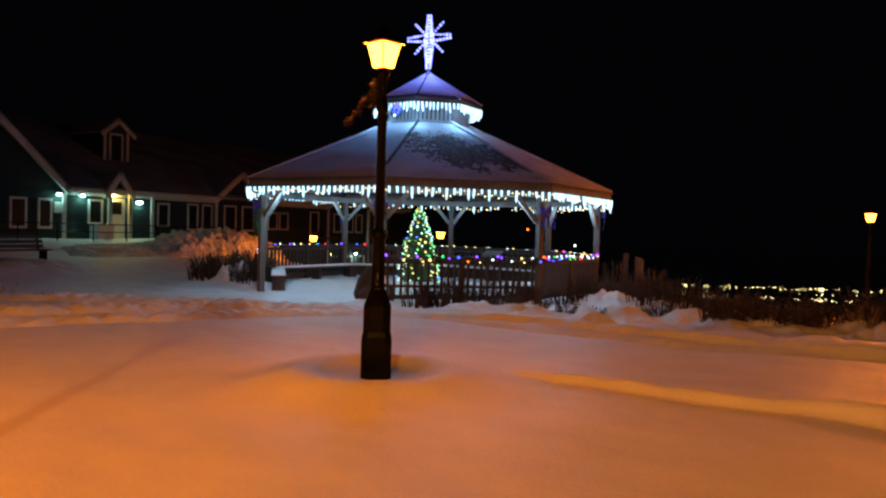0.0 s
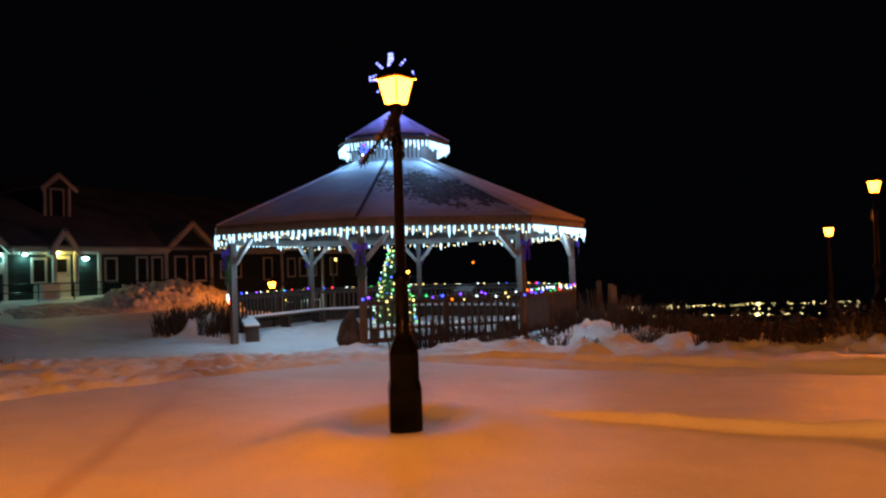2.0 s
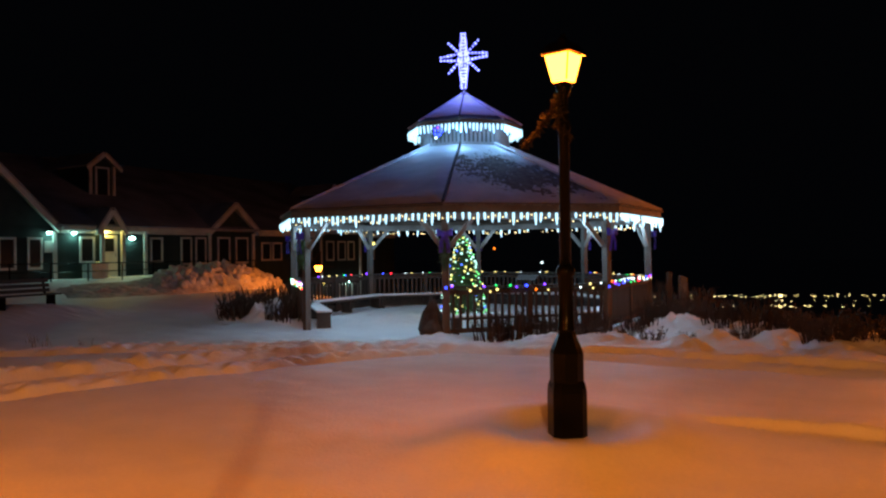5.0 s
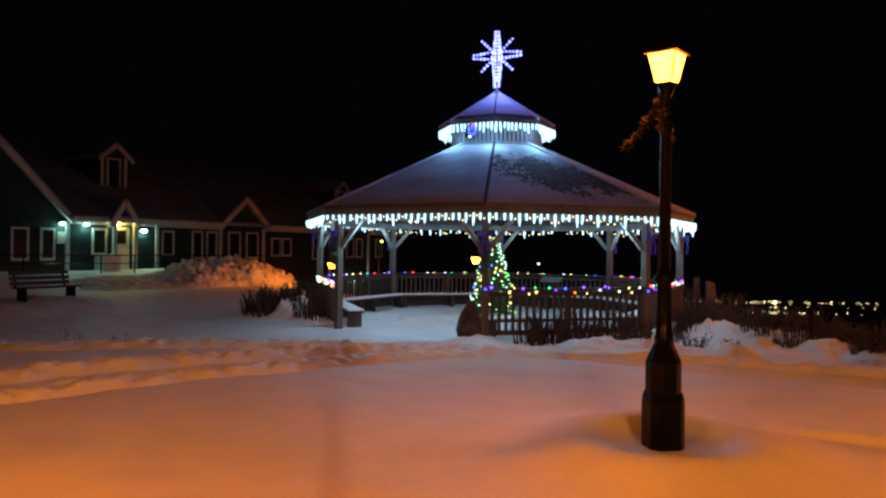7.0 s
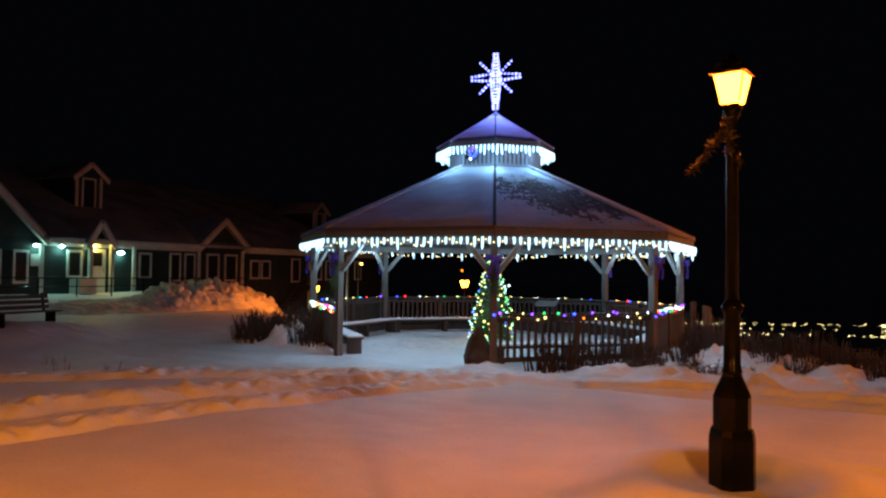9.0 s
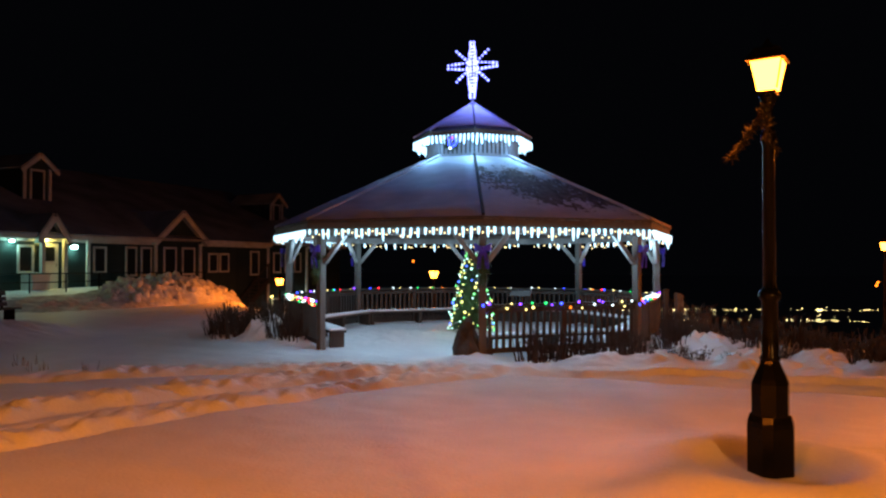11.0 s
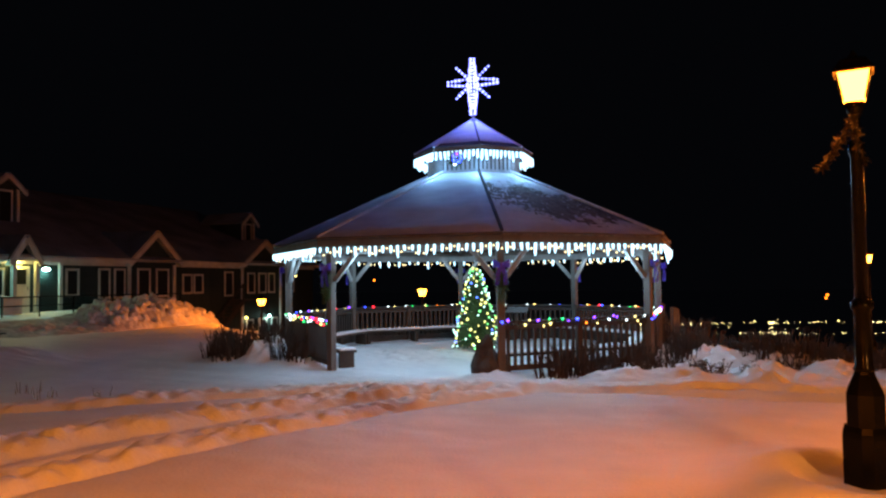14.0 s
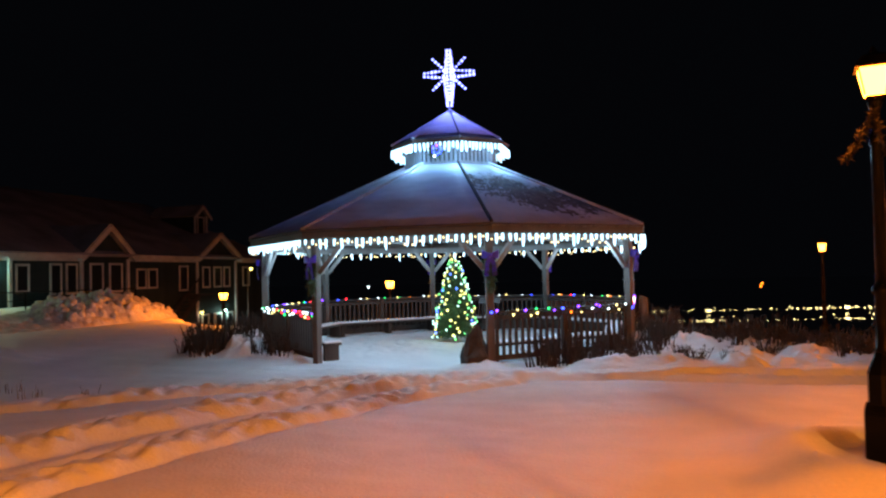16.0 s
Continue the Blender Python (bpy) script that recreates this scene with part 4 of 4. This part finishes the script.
for i in range(110):
    p = r.choice(skin)
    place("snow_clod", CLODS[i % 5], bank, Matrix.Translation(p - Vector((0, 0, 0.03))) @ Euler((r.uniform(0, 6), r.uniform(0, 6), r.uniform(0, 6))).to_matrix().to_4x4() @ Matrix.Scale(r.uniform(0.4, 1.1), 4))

# ---- shrubs, grasses and stones ----


def twig_clump(seed, count, height, spread, material, name, lean=0.5, branch=2):
    r = random.Random(seed)
    bm = bmesh.new()
    for _ in range(count):
        a, d = r.uniform(0, 2 * math.pi), spread * math.sqrt(r.random())
        p = Vector((d * math.cos(a), d * math.sin(a), -0.05))
        h = height * r.uniform(0.55, 1.1)
        q = p + Vector((math.cos(a) * lean * h * r.uniform(0, 0.6) + r.uniform(-.1, .1) * h, math.sin(a) * lean * h * r.uniform(0, 0.6) + r.uniform(-.1, .1) * h, h))
        rod(bm, p, q, 0.014, 0.006, 3)
        for _ in range(branch):
            c = p.lerp(q, r.uniform(0.35, 0.95))
            rod(bm, c, c + Vector((r.uniform(-.5, .5), r.uniform(-.5, .5), r.uniform(0.1, .7))) * 0.35 * h, 0.006, 0.002, 3)
    return mesh_of(name, bm, material)


SHRUBS = [twig_clump(i, 42, 0.60, 0.30, TWIG, "dry_shrub", 0.6, 3) for i in range(4)]
GRASSES = [twig_clump(20 + i, 70, 0.40, 0.30, STRAW, "dry_grass_clump", 0.9, 1) for i in range(3)]


def scatter(meshes, name, label, category, group, spots):
    for i, (x, y, s) in enumerate(spots):
        m = Matrix.Translation((x, y, snow_top(x, y) - 0.03)) @ Matrix.Rotation(i * 2.1, 4, "Z") @ Matrix.Diagonal((s, s, s * (0.9 + 0.2 * math.sin(i * 3.3)), 1))
        tagged(place(name, meshes[i % len(meshes)], None, m), label, category, group)


r = random.Random(5)
spots = []
for k, lo, hi, n, gap in ((1, 0.15, 0.95, 9, 0.45), (2, 0.0, 1.0, 8, 0.5), (7, 0.1, 0.75, 6, 0.4)):
    for i in range(n):
        p = corner(k, RP, 0).lerp(corner(k + 1, RP, 0), lo + (hi - lo) * (i + r.uniform(0.2, 0.8)) / n) + out_of(k) * (gap + r.uniform(-0.12, 0.25))
        spots.append((p.x, p.y, r.uniform(0.7, 1.1)))
scatter(SHRUBS, "dry_shrub", "bare brown twiggy shrub in snow beside the gazebo railing", "shrub", "shrubs round the gazebo", spots)
scatter(SHRUBS, "dry_shrub", "bare dark shrub in the snow near the gazebo entrance", "shrub", "shrubs by the entrance",
        [(-4.75, -3.1, 1.2), (-4.5, -2.9, 1.3), (-5.0, -2.8, 1.2), (-3.45, -2.5, 1.1), (-3.2, -2.8, 1.0), (-5.5, -2.7, 0.9), (-4.9, -3.3, 0.8), (-3.6, -2.2, 1.2), (-5.3, -2.0, 1.3), (-5.9, -1.4, 1.3), (-4.6, -1.8, 1.3), (-6.4, -0.8, 1.2), (-5.0, -1.0, 1.3)])
spots = [(7.7 + 0.6 * i + r.uniform(-.25, .25), -2.35 + 0.12 * i + r.uniform(-0.5, 0.7), r.uniform(0.5, 0.85)) for i in range(8)]
spots += [(7.0 + 0.5 * i + r.uniform(-.3, .3), 0.4 + r.uniform(-0.5, 0.6), r.uniform(0.3, 0.5)) for i in range(10)]
scatter(SHRUBS + GRASSES, "dry_shrub", "dry brown shrub poking out of a snow drift", "shrub", "shrubs on the slope's edge", spots)
scatter(GRASSES, "dry_grass_clump", "straw-coloured dry grass clump in the snow", "grass", "grass clumps", [(6.6 + 0.45 * i + r.uniform(-.2, .2), -1.3 + r.uniform(-1.0, 1.0), r.uniform(0.45, 0.8)) for i in range(14)])


def leafy_clump(seed, count, height, spread):
    """Stems with small curled dead leaves."""
    r = random.Random(seed)
    bm = bmesh.new()
    for _ in range(count):
        a, d = r.uniform(0, 2 * math.pi), spread * math.sqrt(r.random())
        p = Vector((d * math.cos(a), d * math.sin(a), -0.05))
        h = height * r.uniform(0.5, 1.1)
        q = p + Vector((math.cos(a) * 0.4 * h + r.uniform(-.15, .15) * h, math.sin(a) * 0.4 * h + r.uniform(-.15, .15) * h, h))
        rod(bm, p, q, 0.009, 0.004, 3)
        for _ in range(7):
            c = p.lerp(q, r.uniform(0.25, 1.0))
            n = Vector((r.uniform(-1, 1), r.uniform(-1, 1), r.uniform(-0.6, 0.8))).normalized()
            side = n.cross(Vector((0.3, 0.2, 1))).normalized() * 0.022
            fold = Vector((0, 0, 0.012))
            v = [bm.verts.new(k) for k in (c, c + n * 0.045 + side + fold, c + n * 0.10, c + n * 0.045 - side + fold)]
            bm.faces.new((v[0], v[1], v[2])), bm.faces.new((v[0], v[2], v[3]))
    return mesh_of("leafy_shrub", bm, LEAF)


LEAFY = [leafy_clump(50 + i, 34, 0.5, 0.28) for i in range(3)]
scatter(LEAFY, "leafy_shrub", "low shrub with curled dark dead leaves in the snow", "shrub", "leafy shrubs in the drifts",
        [(8.05 + 0.36 * i + r.uniform(-.1, .1), -2.75 + 0.10 * i + r.uniform(-0.25, 0.25), r.uniform(0.75, 1.15)) for i in range(9)])
scatter(SHRUBS + LEAFY, "dry_shrub", "tall dark bare shrub standing in the drifts", "shrub", "tall shrubs in the drifts",
        [(6.1, -0.9, 1.0), (6.5, -0.6, 1.1), (6.9, -0.9, 1.05), (7.3, -0.5, 1.0), (7.7, -0.8, 0.9), (6.3, 0.2, 1.1), (7.0, 0.3, 1.0), (5.9, 0.3, 1.1), (8.3, -0.6, 0.8), (6.75, -1.4, 0.8), (7.5, -1.4, 0.75)])
scatter(LEAFY, "leafy_shrub", "small dead-leaved shrub poking through a drift", "shrub", "leafy shrubs in the drifts",
        [(4.5, -3.6, 0.5), (5.0, -3.5, 0.55), (5.3, -3.0, 0.6), (4.1, -3.7, 0.5), (5.9, -2.9, 0.45), (6.7, -1.9, 0.5), (6.2, -1.6, 0.5), (7.2, -1.2, 0.6), (7.8, -1.6, 0.6)])
scatter(SHRUBS, "dry_shrub", "tangled brown shrub beside the gazebo corner", "shrub", "shrubs behind the corner", [(4.9 + 0.33 * i + r.uniform(-.2, .2), 0.9 + 0.1 * i + r.uniform(-0.6, 0.6), r.uniform(0.75, 1.05)) for i in range(10)] + [(4.15, 3.5, 1.3), (4.6, 3.5, 1.3), (4.95, 3.7, 1.2), (5.3, 3.3, 1.2), (4.9, 2.7, 1.1)])

bm = ball(0.33, 3)
for v in bm.verts:
    v.co = Vector((0.82 * v.co.x * (1.0 - 0.55 * max(0, v.co.z) / 0.33) + 0.25 * max(0, v.co.z), 0.8 * v.co.y * (1.0 - 0.55 * max(0, v.co.z) / 0.33), v.co.z * 1.6)) * (1 + 0.45 * noise.noise(v.co * 3.5) + 0.15 * noise.noise(v.co * 9))
tagged(part("boulder", bm, ROCK, None, m=Matrix.Translation((1.43, -4.2, snow_top(1.43, -4.2) + 0.10))), "grey pointed boulder beside the gazebo entrance", "boulder")

panel = thing("display_panel", "pale tilted display panel standing inside the gazebo railing", "sign", at=Matrix.Translation((0.16, 3.55, snow_top(0.16, 3.55))))
part("panel", boxed((0.62, 0.34, 0.03), Matrix.Translation((0, 0, 0.86)) @ Matrix.Rotation(radians(25), 4, "X"), 0.006), GREYBOX, panel)
for x in (-0.22, 0.22):
    part("panel_post", boxed((0.05, 0.05, 0.88), Matrix.Translation((x, 0.02, 0.40))), WOOD, panel)

pedestal = thing("utility_box", "weathered grey utility box with a slanted top behind the gazebo", "utility box", at=Matrix.Translation((4.42, 4.35, snow_top(4.42, 4.35))))
bm = bmesh.new()
TOP = 0.93 - snow_top(4.42, 4.35)
box(bm, (0.20, 0.16, TOP), Matrix.Translation((0, 0, TOP / 2)), 0.02)
for v in bm.verts:
    if v.co.z > TOP - 0.1:
        v.co.z -= 0.35 * (v.co.x + 0.12)
part("cabinet", bm, POSTWOOD, pedestal, m=Matrix.Rotation(radians(32), 4, "Z"))
part("door", boxed((0.19, 0.012, 0.60), Matrix.Rotation(radians(32), 4, "Z") @ Matrix.Translation((0, -0.096, 0.42)), 0.004), GREYBOX, pedestal)
stump = thing("timber_post", "short square weathered timber post beside the utility box", "post", at=Matrix.Translation((4.10, 4.15, snow_top(4.10, 4.15))))
part("post", boxed((0.12, 0.12, TOP + 0.05), Matrix.Translation((0, 0, TOP / 2 - 0.02)) @ Matrix.Rotation(radians(30), 4, "Z"), 0.012), WOOD, stump)
part("post_cap", turned(bmesh.new(), [(0.10, TOP), (0.10, TOP + 0.02), (0.02, TOP + 0.06)], 4, radians(75)), WOOD, stump)

pole = thing("pole_lamp", "thin pole with a small yellow lamp beside the far building corner", "lamp post", at=Matrix.Translation((-18.0, 21.65, terrain(-18.0, 21.65) - 0.1)))
tip = 2.12 - terrain(-18.0, 21.65) + 0.1
part("pole", turned(bmesh.new(), [(0.05, -0.2), (0.045, 1.0), (0.03, tip)], 10), GREYBOX, pole, smooth=True)
part("arm", rod(bmesh.new(), (0, 0, tip - 0.03), (0.18, 0.0, tip + 0.02), 0.02), GREYBOX, pole)
part("lamp_head", ball(0.075, 2), YELLOW_GLOW, pole, smooth=True, m=Matrix.Translation((0.22, 0, tip)))

STEMS = [twig_clump(80 + i, 9, 0.5, 0.35, STRAW, "dry_grass_clump", 0.3, 0) for i in range(3)]
scatter(STEMS, "dry_grass_clump", "sparse dry grass stems standing in deep snow", "grass", "grass clumps", [(-4.3, -8.4, 0.5), (-5.2, -7.9, 0.55), (-3.6, -8.0, 0.4)])
